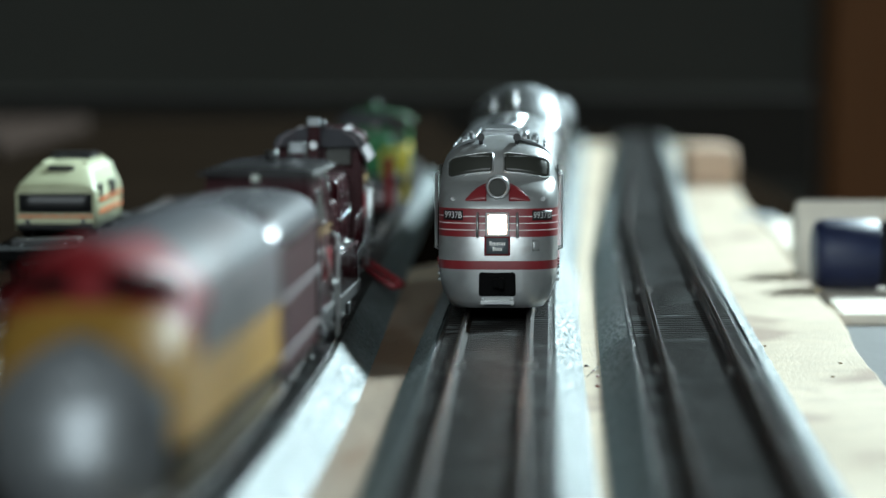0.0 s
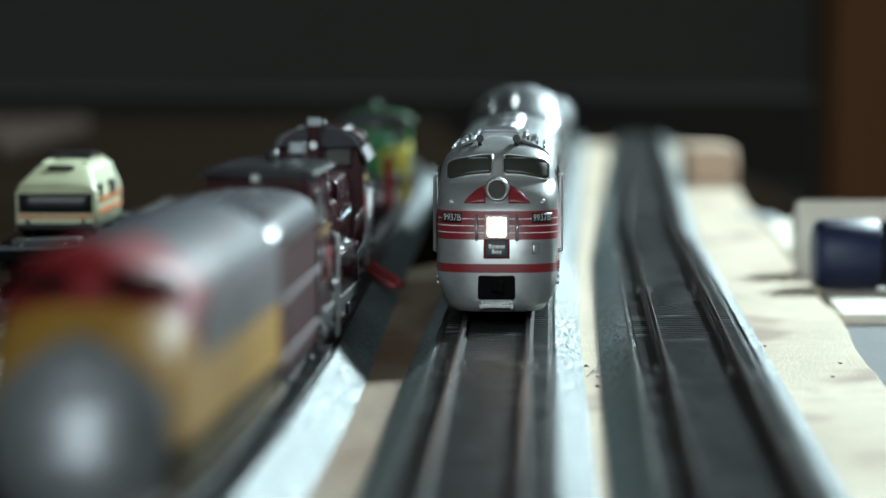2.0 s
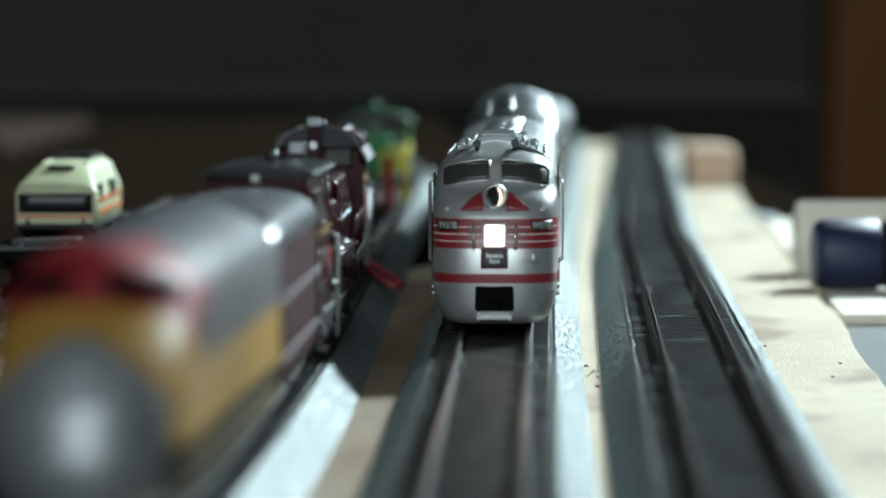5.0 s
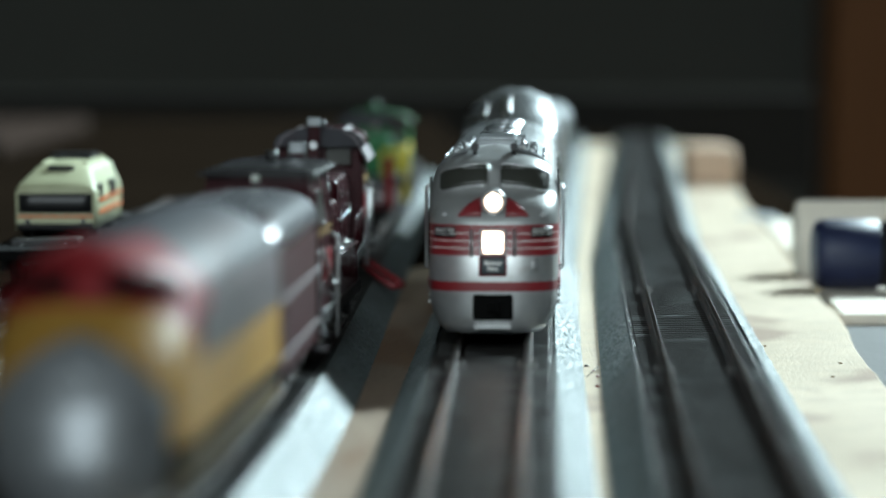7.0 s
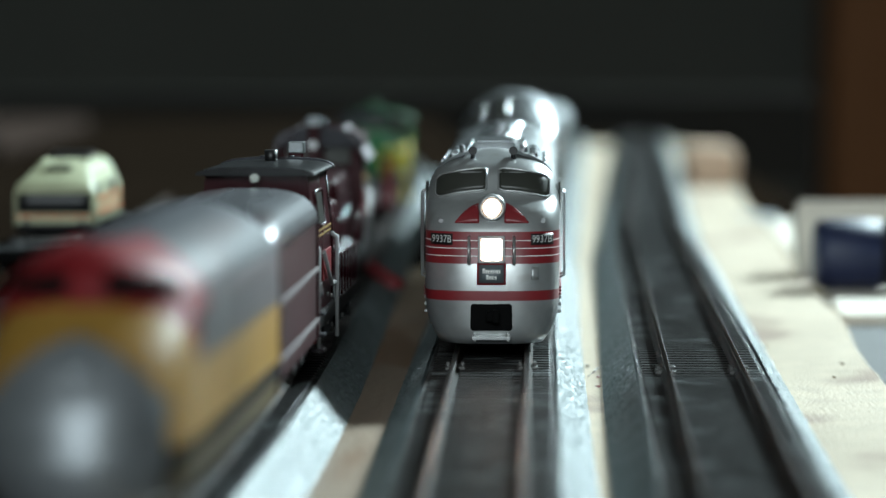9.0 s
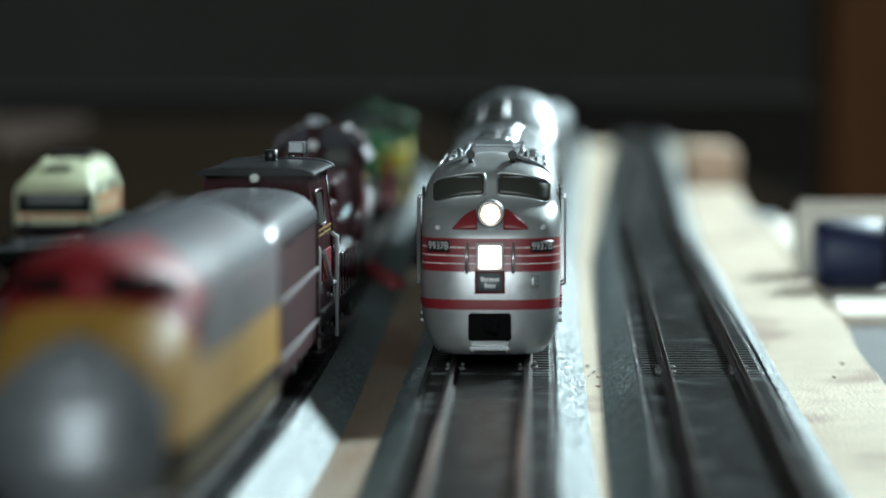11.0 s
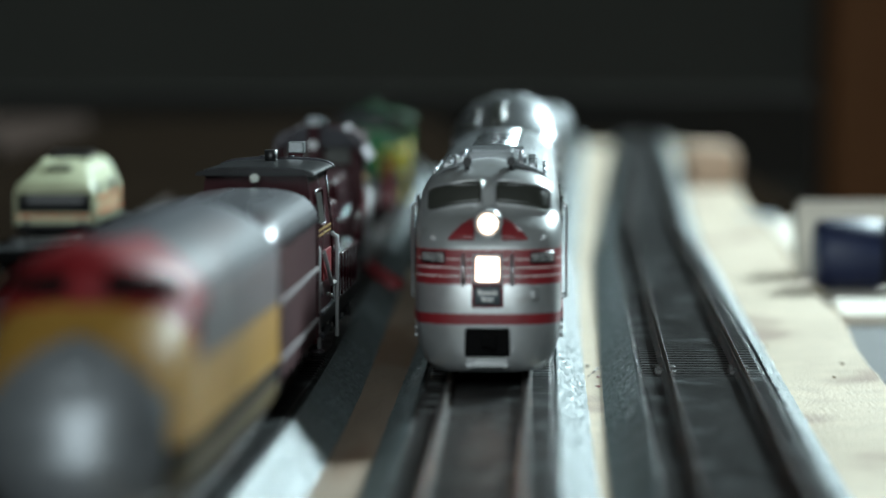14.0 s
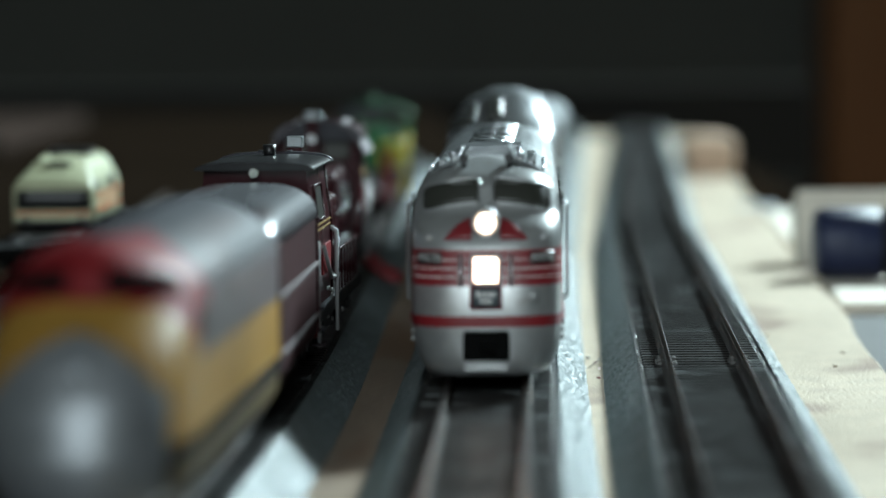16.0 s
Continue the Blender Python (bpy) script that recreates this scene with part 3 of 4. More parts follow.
    for y0, y1 in ((13.2, 22.5), (23, 33), (33.5, 44), (44.5, 70), (70.5, 100), (100.5, 130)):
        for s in (-1, 1):
            a, b = (3.2, 8.3) if s > 0 else (-8.3, -3.2)
            bm = bmesh.new()
            over = lambda x: lerp(crown, abs(x)) + 0.12
            g = [[bm.verts.new(((a + (b - a) * i / 8) * MM, y * MM, (over(a + (b - a) * i / 8) - d) * MM)) for i in range(9)] for y, d in ((y0, 0.4), (y0 + 0.2, 0.0), (y1 - 0.2, 0.0), (y1, 0.4))]
            for j in range(3):
                for i in range(8):
                    bm.faces.new((g[j][i], g[j][i + 1], g[j + 1][i + 1], g[j + 1][i]))
            part("roof_plate", bm, ROOFPLATE, body, "dull silver roof plate")
    bm = box(bmesh.new(), -3.1 * MM, 3.1 * MM, 19 * MM, 36 * MM, 26.0 * MM, 28.0 * MM, 0.35 * MM)
    for i in range(11):
        x = -2.5 + i * 0.5
        box(bm, (x - 0.13) * MM, (x + 0.13) * MM, 18.8 * MM, 19.1 * MM, 26.9 * MM, 27.6 * MM)
    for i in range(14):
        y = 20.5 + i * 1.1
        box(bm, -2.5 * MM, 2.5 * MM, (y - 0.25) * MM, (y + 0.25) * MM, 27.9 * MM, 28.25 * MM, 0.08 * MM)
    part("roof_grille", bm, ROOFPLATE, ob, "raised silver roof grille box")
    cap = cyl(bmesh.new(), (0.6 * MM, 41 * MM, 26.5 * MM), (0.6 * MM, 41 * MM, 27.9 * MM), 1.3 * MM, 1.2 * MM, 20)
    cyl(cap, (0.6 * MM, 41 * MM, 27.9 * MM), (0.6 * MM, 41 * MM, 28.2 * MM), 1.5 * MM, 1.3 * MM, 20)
    part("boiler_vent", cap, ROOFPLATE, ob, "round silver roof vent")
    for y in (58, 68, 84, 94, 108, 118):
        bm = cyl(bmesh.new(), (0, y * MM, 26.6 * MM), (0, y * MM, 27.5 * MM), 3.4 * MM, 3.2 * MM, 24)
        cyl(bm, (0, y * MM, 27.5 * MM), (0, y * MM, 27.7 * MM), 2.4 * MM, 2.2 * MM, 20)
        part("roof_fan", bm, CHROME, ob, "round silver roof fan housing")
    for s in (-1, 1):
        for i in range(9):
            y = 16 + i * 3.1
            bm = box(bmesh.new(), (s * 5.6 - 0.6) * MM, (s * 5.6 + 0.6) * MM, (y - 1.0) * MM, (y + 1.0) * MM, 25.5 * MM, 26.75 * MM, 0.3 * MM)
            part("roof_louvre", bm, CHROME, ob)
        bm = bmesh.new()
        wire(bm, [(s * 4.2 * MM, 14 * MM, 26.2 * MM), (s * 4.2 * MM, 14 * MM, 27.4 * MM), (s * 4.6 * MM, 17 * MM, 27.6 * MM), (s * 4.6 * MM, 17 * MM, 26.0 * MM)], 0.2 * MM)
        part("lifting_ring", bm, STEEL, ob)
    for s in (-1, 1):
        for i in range(7):
            y = 15.5 + i * 4.4
            bm = cyl(bmesh.new(), (s * 3.9 * MM, y * MM, 26.3 * MM), (s * 3.9 * MM, y * MM, 27.3 * MM), 0.32 * MM, seg=10)
            part("roof_bolt", bm, STEEL, ob)
        pts = [(s * 7.2 * MM, y * MM, 26.0 * MM) for y in (14, 24, 34, 44)]
        part("roof_seam", wire(bmesh.new(), [(x, y, z - 0.0004) for x, y, z in pts], 0.2 * MM), CHROME, ob)
    bm = bmesh.new()
    for i in range(9):
        y = 45.0 + i * 1.0
        box(bm, -4.2 * MM, 4.2 * MM, (y - 0.2) * MM, (y + 0.2) * MM, 26.6 * MM, 27.4 * MM, 0.08 * MM)
    part("ribbed_hatch", bm, ROOFPLATE, ob)
    part("underframe", box(bmesh.new(), -6.2 * MM, 6.2 * MM, 6 * MM, 132 * MM, 3.2 * MM, 6.5 * MM, 0.4 * MM), BLACK, ob)
    truck(ob, 24)
    truck(ob, 110)
    return ob, lamp


def roof_ring(w, top, eave, y, n=16, q=0.62):
    """A carriage roof in section: upright sides with a rounded top."""
    pts = []
    for k in range(n + 1):
        a = math.pi * (1 - k / n)
        c, s = math.cos(a), math.sin(a)
        pts.append((math.copysign(abs(c) ** q, c) * w * MM, y * MM, (eave + (top - eave) * abs(s) ** 0.9) * MM))
    return pts


def make_coach(at, label, dome):
    """Silver passenger car; with a raised dome it has sloping dome windows towards its front end."""
    ob = thing("passenger_car", at, label, "railway car", group="silver passenger cars")
    L, w, top = 150, 9.6, (26.4 if dome else 23.2)
    rings = []
    for y, k, d in ((0, 0.97, 0.6), (0.5, 0.99, 0.2), (1.2, 1.0, 0.05), (3.0, 1.0, 0), (L - 7, 1.0, 0), (L - 4, 1.0, 0.25), (L - 2, 0.985, 0.8), (L, 0.95, 2.0)):
        r = roof_ring(w * k, top - d, top - 5.9 - 0.4 * d, y, 20, 0.55)
        rings.append([(-w * k * MM, y * MM, 3 * MM)] + r + [(w * k * MM, y * MM, 3 * MM)])
    body = part("body", sweep(bmesh.new(), rings), CHROME if dome else ROOFPLATE, ob, "bright silver body shell" if dome else "dull silver body shell")
    door = part("end_door", box(bmesh.new(), -2.6 * MM, 2.6 * MM, -1.1 * MM, 0.4 * MM, 4.5 * MM, 21.5 * MM, 0.4 * MM), SILVER, body)
    part("door_window", box(bmesh.new(), -1.5 * MM, 1.5 * MM, -1.3 * MM, -0.9 * MM, 14 * MM, 20 * MM, 0.3 * MM), GLASS, door)
    for s in (-1, 1):
        for i in range(11):
            y = 14 + i * 12
            part("window", box(bmesh.new(), (s * w - 0.15) * MM, (s * w + 0.15) * MM, (y - 4) * MM, (y + 4) * MM, 13 * MM, 18.5 * MM, 0.1 * MM), GLASS, body)
        bm = bmesh.new()
        for z in [5 + 0.8 * j for j in range(9)]:
            box(bm, (s * w - 0.12) * MM, (s * w + 0.12) * MM, 2 * MM, (L - 2) * MM, z * MM, (z + 0.4) * MM)
        part("side_fluting", bm, CHROME, body)
    for y in (100, 118, 135):
        part("roof_vent", box(bmesh.new(), -1.4 * MM, 1.4 * MM, (y - 2) * MM, (y + 2) * MM, (top - 0.4) * MM, (top + 0.5) * MM, 0.4 * MM), SILVER, ob)
    if dome:
        # the dome: a ridge with two slopes, its front raked back
        def ridge(y, top, half):
            eave = min(top - 0.3, 24.0)
            return [(x * MM, y * MM, z * MM) for x, z in ((-half, 19.5), (-half, eave - 1.2), (-half * 0.97, eave + (top - eave) * 0.30), (-half * 0.72, eave + (top - eave) * 0.74), (-half * 0.25, top),
                                                          (half * 0.25, top), (half * 0.72, eave + (top - eave) * 0.74), (half * 0.97, eave + (top - eave) * 0.30), (half, eave - 1.2), (half, 19.5))]
        shell = part("dome", sweep(bmesh.new(), [ridge(y, t, h) for y, t, h in ((9, 25.2, 9.0), (11, 26.6, 9.4), (20.5, 31.0, 9.6), (22.5, 31.6, 9.6), (60, 31.6, 9.6), (62, 31.0, 9.6), (72, 26.0, 9.3))]), CHROME, ob, "raised silver dome")
        slope = lambda x, v: (x * MM, (11.6 + 8.2 * v - 0.35) * MM, (26.9 + 3.8 * v - (26.9 + 3.8 * v - 24.0) * 0.62 * (max(0.0, abs(x) - 2.2) / 6.8) ** 1.25 + 0.35) * MM)
        for x0, x1 in ((-7.6, -4.4), (-2.2, 0.2)):
            part("dome_window", grid(bmesh.new(), lambda u, v, x0=x0, x1=x1: slope(x0 + (x1 - x0) * u, v), 4, 3, 0.3 * MM), GLASS, shell, "dark sloping dome window")
        for s in (-1, 1):
            for i in range(5):
                y = 26 + i * 7.4
                part("dome_side_window", grid(bmesh.new(), lambda u, v, y=y, s=s: (s * (8.95 - 3.45 * v + 0.12) * MM, (y - 3 + 6 * u) * MM, (26.2 + 3.0 * v) * MM), 2, 2), GLASS, shell)
    part("diaphragm", box(bmesh.new(), -3.2 * MM, 3.2 * MM, -2.2 * MM, -0.9 * MM, 4.2 * MM, 4.9 * MM, 0.2 * MM), BLACK, ob)
    truck(ob, 24, 10, (-6, 6))
    truck(ob, 126, 10, (-6, 6))
    return ob


def make_red_yellow_engine():
    ob = thing("diesel_locomotive", on_line(line_left, 0.262), "red, yellow and silver streamlined model diesel locomotive, standing", "locomotive")
    sh = Shell([(1.4, 7.2), (4.5, 9.0), (7, 9.35), (19.6, 9.4), (21.0, 9.0), (22.2, 8.2), (23.2, 7.1), (24.2, 5.6), (25.0, 3.9), (25.5, 2.3), (25.9, 0.4)],
               [(1.4, 1.4), (4, 0.4), (7, 0.0), (10, 0.5), (12.5, 1.5), (14.5, 2.8), (16.2, 4.3), (17.8, 6.2), (19.2, 8.2), (20.3, 9.4), (23.2, 10.6), (24.2, 11.8), (25.1, 14), (25.9, 18)], 11.0, 2.2)
    zs = [1.4, 2.4, 3.4, 4.5, 5.5, 6.5, 7.2, 7.6, 8.2] + [8.6 + 0.4 * i for i in range(36)] + [22.9, 23.4, 23.9, 24.4, 24.8, 25.1, 25.4, 25.7, 25.9]

    def colour(z, k):
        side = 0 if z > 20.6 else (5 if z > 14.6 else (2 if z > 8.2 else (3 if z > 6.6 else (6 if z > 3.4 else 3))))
        if 2 <= k <= 33:
            # the nose: red cab, a yellow band that sweeps down at its corners, silver below
            c = abs(k + 0.5 - 18) / 16
            if z > 20.2 - 5.1 * c ** 2.4:
                return 1 if z < 25.3 else 0
            if z > 17.9 - 11.5 * (math.sqrt(c * c + 0.02) - 0.14):
                return 2
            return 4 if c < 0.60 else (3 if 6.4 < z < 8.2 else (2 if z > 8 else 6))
        return side
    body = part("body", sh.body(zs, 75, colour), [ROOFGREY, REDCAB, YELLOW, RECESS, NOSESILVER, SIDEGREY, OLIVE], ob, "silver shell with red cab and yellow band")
    for s in (-1, 1):
        x0, x1 = (1.7, 7.6) if s > 0 else (-7.6, -1.7)
        part("windscreen", sh.patch(x0, x1, lambda x: 20.9, lambda x: 23.1 - 0.02 * x * x, 0.12, 10, 4), RECESS, body, "dark windscreen pane")
        part("side_window", box(bmesh.new(), (s * 9.3 - 0.15) * MM, (s * 9.3 + 0.15) * MM, 15 * MM, 20 * MM, 16.0 * MM, 19.0 * MM, 0.1 * MM), GLASS, body)
    bm = cyl(bmesh.new(), (0, (sh.front(0, 14) + 1) * MM, 14.0 * MM), (0, (sh.front(0, 14) - 0.4) * MM, 14.0 * MM), 1.4 * MM, seg=20)
    part("headlight", bm, NOSESILVER, body, "unlit round headlight")
    part("underframe", box(bmesh.new(), -6.2 * MM, 6.2 * MM, 6 * MM, 73 * MM, 3.2 * MM, 6.0 * MM, 0.4 * MM), BLACK, ob)
    truck(ob, 20, 9, (-6, 6))
    truck(ob, 60, 9, (-6, 6))


def make_box_car():
    ob = thing("box_car", on_line(line_left, 0.346), "short dark maroon model box car with a rounded grey roof", "railway car")
    L, w = 53, 9.1
    rings = []
    for y, k, d in ((0, 0.80, 3.6), (0.7, 0.87, 2.7), (2.0, 0.925, 1.75), (4.0, 0.965, 0.95), (6.5, 0.985, 0.4), (9.5, 1, 0.1), (12, 1, 0), (L - 1.5, 1, 0), (L, 0.95, 0.8)):
        rings.append(roof_ring(w * k, 23.8 - d, 19.5, y))
    part("roof", sweep(bmesh.new(), rings), GLOSSROOF, ob, "rounded shiny grey roof")
    body = part("body", box(bmesh.new(), -8.9 * MM, 8.9 * MM, 0.6 * MM, (L - 0.6) * MM, 4.2 * MM, 19.7 * MM, 0.3 * MM), MAROON2, ob)
    for s in (-1, 1):
        for z in (6.6, 13.2):
            part("pale_stripe", box(bmesh.new(), (s * 9.1 - 0.2) * MM, (s * 9.1 + 0.2) * MM, 1 * MM, (L - 1) * MM, z * MM, (z + 0.55) * MM, 0.1 * MM), PALE, body, "dull pale side moulding")
        for y in (1.4, L - 1.4):
            part("corner_post", box(bmesh.new(), (s * 9.0 - 0.2) * MM, (s * 9.0 + 0.2) * MM, (y - 0.5) * MM, (y + 0.5) * MM, 4.4 * MM, 19.5 * MM, 0.1 * MM), MAROON2, body)
    part("underframe", box(bmesh.new(), -5 * MM, 5 * MM, 4 * MM, (L - 4) * MM, 2.8 * MM, 4.4 * MM, 0.3 * MM), BLACK, ob)
    truck(ob, 12, 7, (-5, 5))
    truck(ob, L - 12, 7, (-5, 5))


def make_switcher(at, label, sx, roof_paint, eave):
    """Small maroon shunting engine: cab with an overhanging roof in front, hood behind."""
    ob = thing("switcher_locomotive", at, label, "locomotive", group="maroon shunting engines")
    fr = part("frame", box(bmesh.new(), -8.2 * MM, 8.2 * MM, 0, 64 * MM, 4.6 * MM, 6.6 * MM, 0.3 * MM), BLACK, ob, "black running board")
    bm = bmesh.new()
    rings = []
    for y, k in ((2.0, 1.0), (24.0, 1.0)):
        rings.append([(-7.6 * MM, y * MM, 6.6 * MM), (-7.6 * MM, y * MM, 17.0 * MM), (-6.7 * MM, y * MM, 25.3 * MM), (6.7 * MM, y * MM, 25.3 * MM), (7.6 * MM, y * MM, 17.0 * MM), (7.6 * MM, y * MM, 6.6 * MM)])
    sweep(bm, rings)
    for f in bm.faces:
        f.smooth = False
    cab = part("cab", bm, MAROON, ob, "glossy maroon cab")
    for s in (-1, 1):
        rear = part("rear_window", box(bmesh.new(), (s * 3.4 - 2.3) * MM, (s * 3.4 + 2.3) * MM, 23.9 * MM, 24.3 * MM, 19.8 * MM, 23.8 * MM, 0.2 * MM), GLASS, cab, "dark cab window above the hood")
        bm = bmesh.new()
        wire(bm, [((s * 3.4 + dx) * MM, 24.25 * MM, z * MM) for dx, z in ((-2.4, 19.7), (2.4, 19.7), (2.4, 23.9), (-2.4, 23.9), (-2.4, 19.7))], 0.16 * MM, 6)
        part("window_trim", bm, MAROON, rear)
        bm = bmesh.new()
        wire(bm, [(s * 7.7 * MM, 24.2 * MM, 7.0 * MM), (s * 7.7 * MM, 24.2 * MM, 17.0 * MM), (s * 6.8 * MM, 24.2 * MM, 24.6 * MM)], 0.2 * MM, 6)
        part("corner_bead", bm, MAROON, cab)
        part("front_window", box(bmesh.new(), (s * 3.4 - 2.2) * MM, (s * 3.4 + 2.2) * MM, 1.75 * MM, 2.3 * MM, 18.2 * MM, 22.6 * MM, 0.2 * MM), GLASS, cab)
        bm = bmesh.new()
        grid(bm, lambda u, v: ((s * (7.78 - 0.9 * (18.0 + 4.6 * v - 17) / 7.2)) * MM, (7 + 9 * u) * MM, (18.0 + 4.6 * v) * MM), 2, 2)
        part("side_window", bm, GLASS, cab)
        bm = bmesh.new()
        xs = lambda z: s * (7.75 - (0.9 * (z - 17) / 7.2 if z > 17 else 0))
        wire(bm, [(xs(z) * MM, y * MM, z * MM) for y, z in ((7, 18), (16, 18), (16, 22.6), (7, 22.6), (7, 18))], 0.22 * MM)
        part("window_frame", bm, MAROON, cab)
        for z in (16.6, 17.3):
            part("lining", box(bmesh.new(), (s * 7.6 - 0.12) * MM, (s * 7.6 + 0.12) * MM, 2 * MM, 24 * MM, z * MM, (z + 0.2) * MM), GOLD, cab, "fine yellow lining")
        # pale ladder rails and grab irons at the corner
        bm = bmesh.new()
        wire(bm, [(s * 8.3 * MM, 1.0 * MM, 1.8 * MM), (s * 8.3 * MM, 1.0 * MM, 15.5 * MM), (s * 7.6 * MM, 2.2 * MM, 16.2 * MM)], 0.24 * MM)
        wire(bm, [(s * 8.3 * MM, 5.0 * MM, 9.0 * MM), (s * 8.0 * MM, 1.4 * MM, 13.5 * MM)], 0.24 * MM)
        part("hand_rail", bm, RAILWHITE, ob, "white painted hand rail")
        bm = bmesh.new()
        wire(bm, [(s * 8.5 * MM, 23.5 * MM, 1.8 * MM), (s * 8.5 * MM, 23.5 * MM, 15.6 * MM), (s * 7.6 * MM, 23.5 * MM, 16.2 * MM)], 0.3 * MM)
        wire(bm, [(s * 8.3 * MM, 8.0 * MM, 14.6 * MM), (s * 8.3 * MM, 18.0 * MM, 9.6 * MM), (s * 8.3 * MM, 23.0 * MM, 9.4 * MM)], 0.3 * MM)
        part("ladder_rail", bm, RAILWHITE, ob, "white painted ladder rail")
        part("red_panel", box(bmesh.new(), (s * 7.75 - 0.15) * MM, (s * 7.75 + 0.15) * MM, 11 * MM, 22 * MM, 10.4 * MM, 14.4 * MM, 0.1 * MM), REDCAB, cab, "bright red side panel")
        for y, z in ((5, 3.2), (9, 4.0), (15, 3.0), (20, 4.1), (26, 3.2), (33, 4.0), (41, 3.1), (52, 3.8), (22, 7.6), (17, 8.2), (29, 13.2), (37, 15.5), (45, 14.0), (54, 16.0)):
            xb = 7.4 if z < 6 else (7.75 if y < 24 else 5.5)
            part("bolt", cyl(bmesh.new(), (s * xb * MM, y * MM, z * MM), (s * (xb + 0.3) * MM, y * MM, z * MM), 0.3 * MM, seg=8), STEEL, ob)
        bm = bmesh.new()
        for z in (2.2, 4.2, 7.0):
            box(bm, (s * 8.2 - 0.9) * MM, (s * 8.2 + 0.9) * MM, 0.2 * MM, 3.6 * MM, (z - 0.2) * MM, (z + 0.2) * MM, 0.1 * MM)
        part("step", bm, ROOFGREY, ob)
        bm = bmesh.new()
        for i in range(8):
            y = 27 + i * 4.4
            cyl(bm, (s * 8.0 * MM, y * MM, 6.5 * MM), (s * 8.0 * MM, y * MM, 12.4 * MM), 0.16 * MM, seg=6)
        wire(bm, [(s * 8.0 * MM, 26.5 * MM, 12.4 * MM), (s * 8.0 * MM, 60 * MM, 12.4 * MM)], 0.18 * MM)
        part("side_rail", bm, MAROON, ob)
    # cab roof with a dark front edge, ribs and rivets
    rings = [roof_ring(7.9, 26.2, eave, y) for y in (0.4, 0.8, 25.2, 25.6)]
    roof = part("cab_roof", sweep(bmesh.new(), rings), roof_paint, ob, "dark arched cab roof")
    part("roof_band", sweep(bmesh.new(), [roof_ring(8.0, 26.5, eave, y) for y in (24.6, 26.0)]), ROOFGREY, roof)
    for x in (-5.5, -2, 2, 5.5):
        part("rivet", cyl(bmesh.new(), (x * MM, 25.3 * MM, (26.4 - 0.022 * x * x) * MM), (x * MM, 25.3 * MM, (26.8 - 0.022 * x * x) * MM), 0.4 * MM, seg=10), ROOFGREY, roof)
    if eave < 24:
        # broad flanks of the roof, sloping outwards, their reflected sheen painted pale
        for s in (-1, 1):
            bm = bmesh.new()
            sweep(bm, [[(s * x * MM, y * MM, z * MM) for x, z in ((4.2, 26.3), (6.6, 25.0), (8.9, 20.6), (8.7, 20.3), (6.3, 24.6), (4.2, 26.0))] for y in (1.0, 26.2)])
            for f in bm.faces:
                f.smooth = False
            part("roof_flank", bm, LILAC, roof, "sloping roof flank, reflected sheen put into its pale colour")
    part("roof_lamp", cyl(bmesh.new(), (0, 0.0, 24.8 * MM), (0, 2 * MM, 24.8 * MM), 0.6 * MM), REFLECT, roof)
    st = part("exhaust_stack", box(bmesh.new(), (sx - 1) * MM, (sx + 1) * MM, 27.5 * MM, 29.5 * MM, 18 * MM, 28.2 * MM, 0.2 * MM), MAROON, ob, "square exhaust stack")
    part("stack_lamp", cyl(bmesh.new(), (sx * MM, 29.4 * MM, 23.6 * MM), (sx * MM, 30.0 * MM, 23.6 * MM), 0.75 * MM, seg=14), STEEL, st, "small round silver lamp")
    part("stack_cap", box(bmesh.new(), (sx - 1.15) * MM, (sx + 1.15) * MM, 27.35 * MM, 29.65 * MM, 26.9 * MM, 28.5 * MM, 0.2 * MM), ROOFPLATE, st)
    part("horn", cyl(bmesh.new(), (-0.2 * MM, 20 * MM, 25.8 * MM), (-0.2 * MM, 20 * MM, 27.7 * MM), 0.8 * MM, 0.9 * MM), BLACK, roof)
    hood = part("hood", box(bmesh.new(), -5.2 * MM, 5.2 * MM, 23.8 * MM, 60 * MM, 6.6 * MM, 19.0 * MM, 1.2 * MM, seg=3), MAROON, ob, "glossy maroon hood")
    for s in (-1, 1):
        for i in range(6):
            y = 28 + i * 5.2
            part("hood_door", box(bmesh.new(), (s * 5.2 - 0.18) * MM, (s * 5.2 + 0.18) * MM, (y - 2.2) * MM, (y + 2.2) * MM, 8 * MM, 17 * MM, 0.1 * MM), MAROON, hood)
            part("latch", cyl(bmesh.new(), (s * 5.3 * MM, (y + 1.5) * MM, 12 * MM), (s * 5.75 * MM, (y + 1.5) * MM, 12 * MM), 0.45 * MM, seg=10), STEEL, hood)
    part("buffer_beam", box(bmesh.new(), -8.2 * MM, 8.2 * MM, -0.6 * MM, 0.2 * MM, 3.2 * MM, 6.6 * MM, 0.2 * MM), REDCAB, ob)
    for y in (12, 30, 48):
        wheelset(ob, y, 3.6)
    bm = bmesh.new()
    for s in (-1, 1):
        box(bm, (s * 6.8 - 0.6) * MM, (s * 6.8 + 0.6) * MM, 6 * MM, 56 * MM, 2.4 * MM, 4.8 * MM, 0.3 * MM)
        for y in (12, 30, 48):
            cyl(bm, ((s * 7.2) * MM, y * MM, 3.4 * MM), ((s * 7.9) * MM, y * MM, 3.4 * MM), 1.0 * MM, seg=12)
    part("side_frame", bm, BLACK, ob)
    return ob


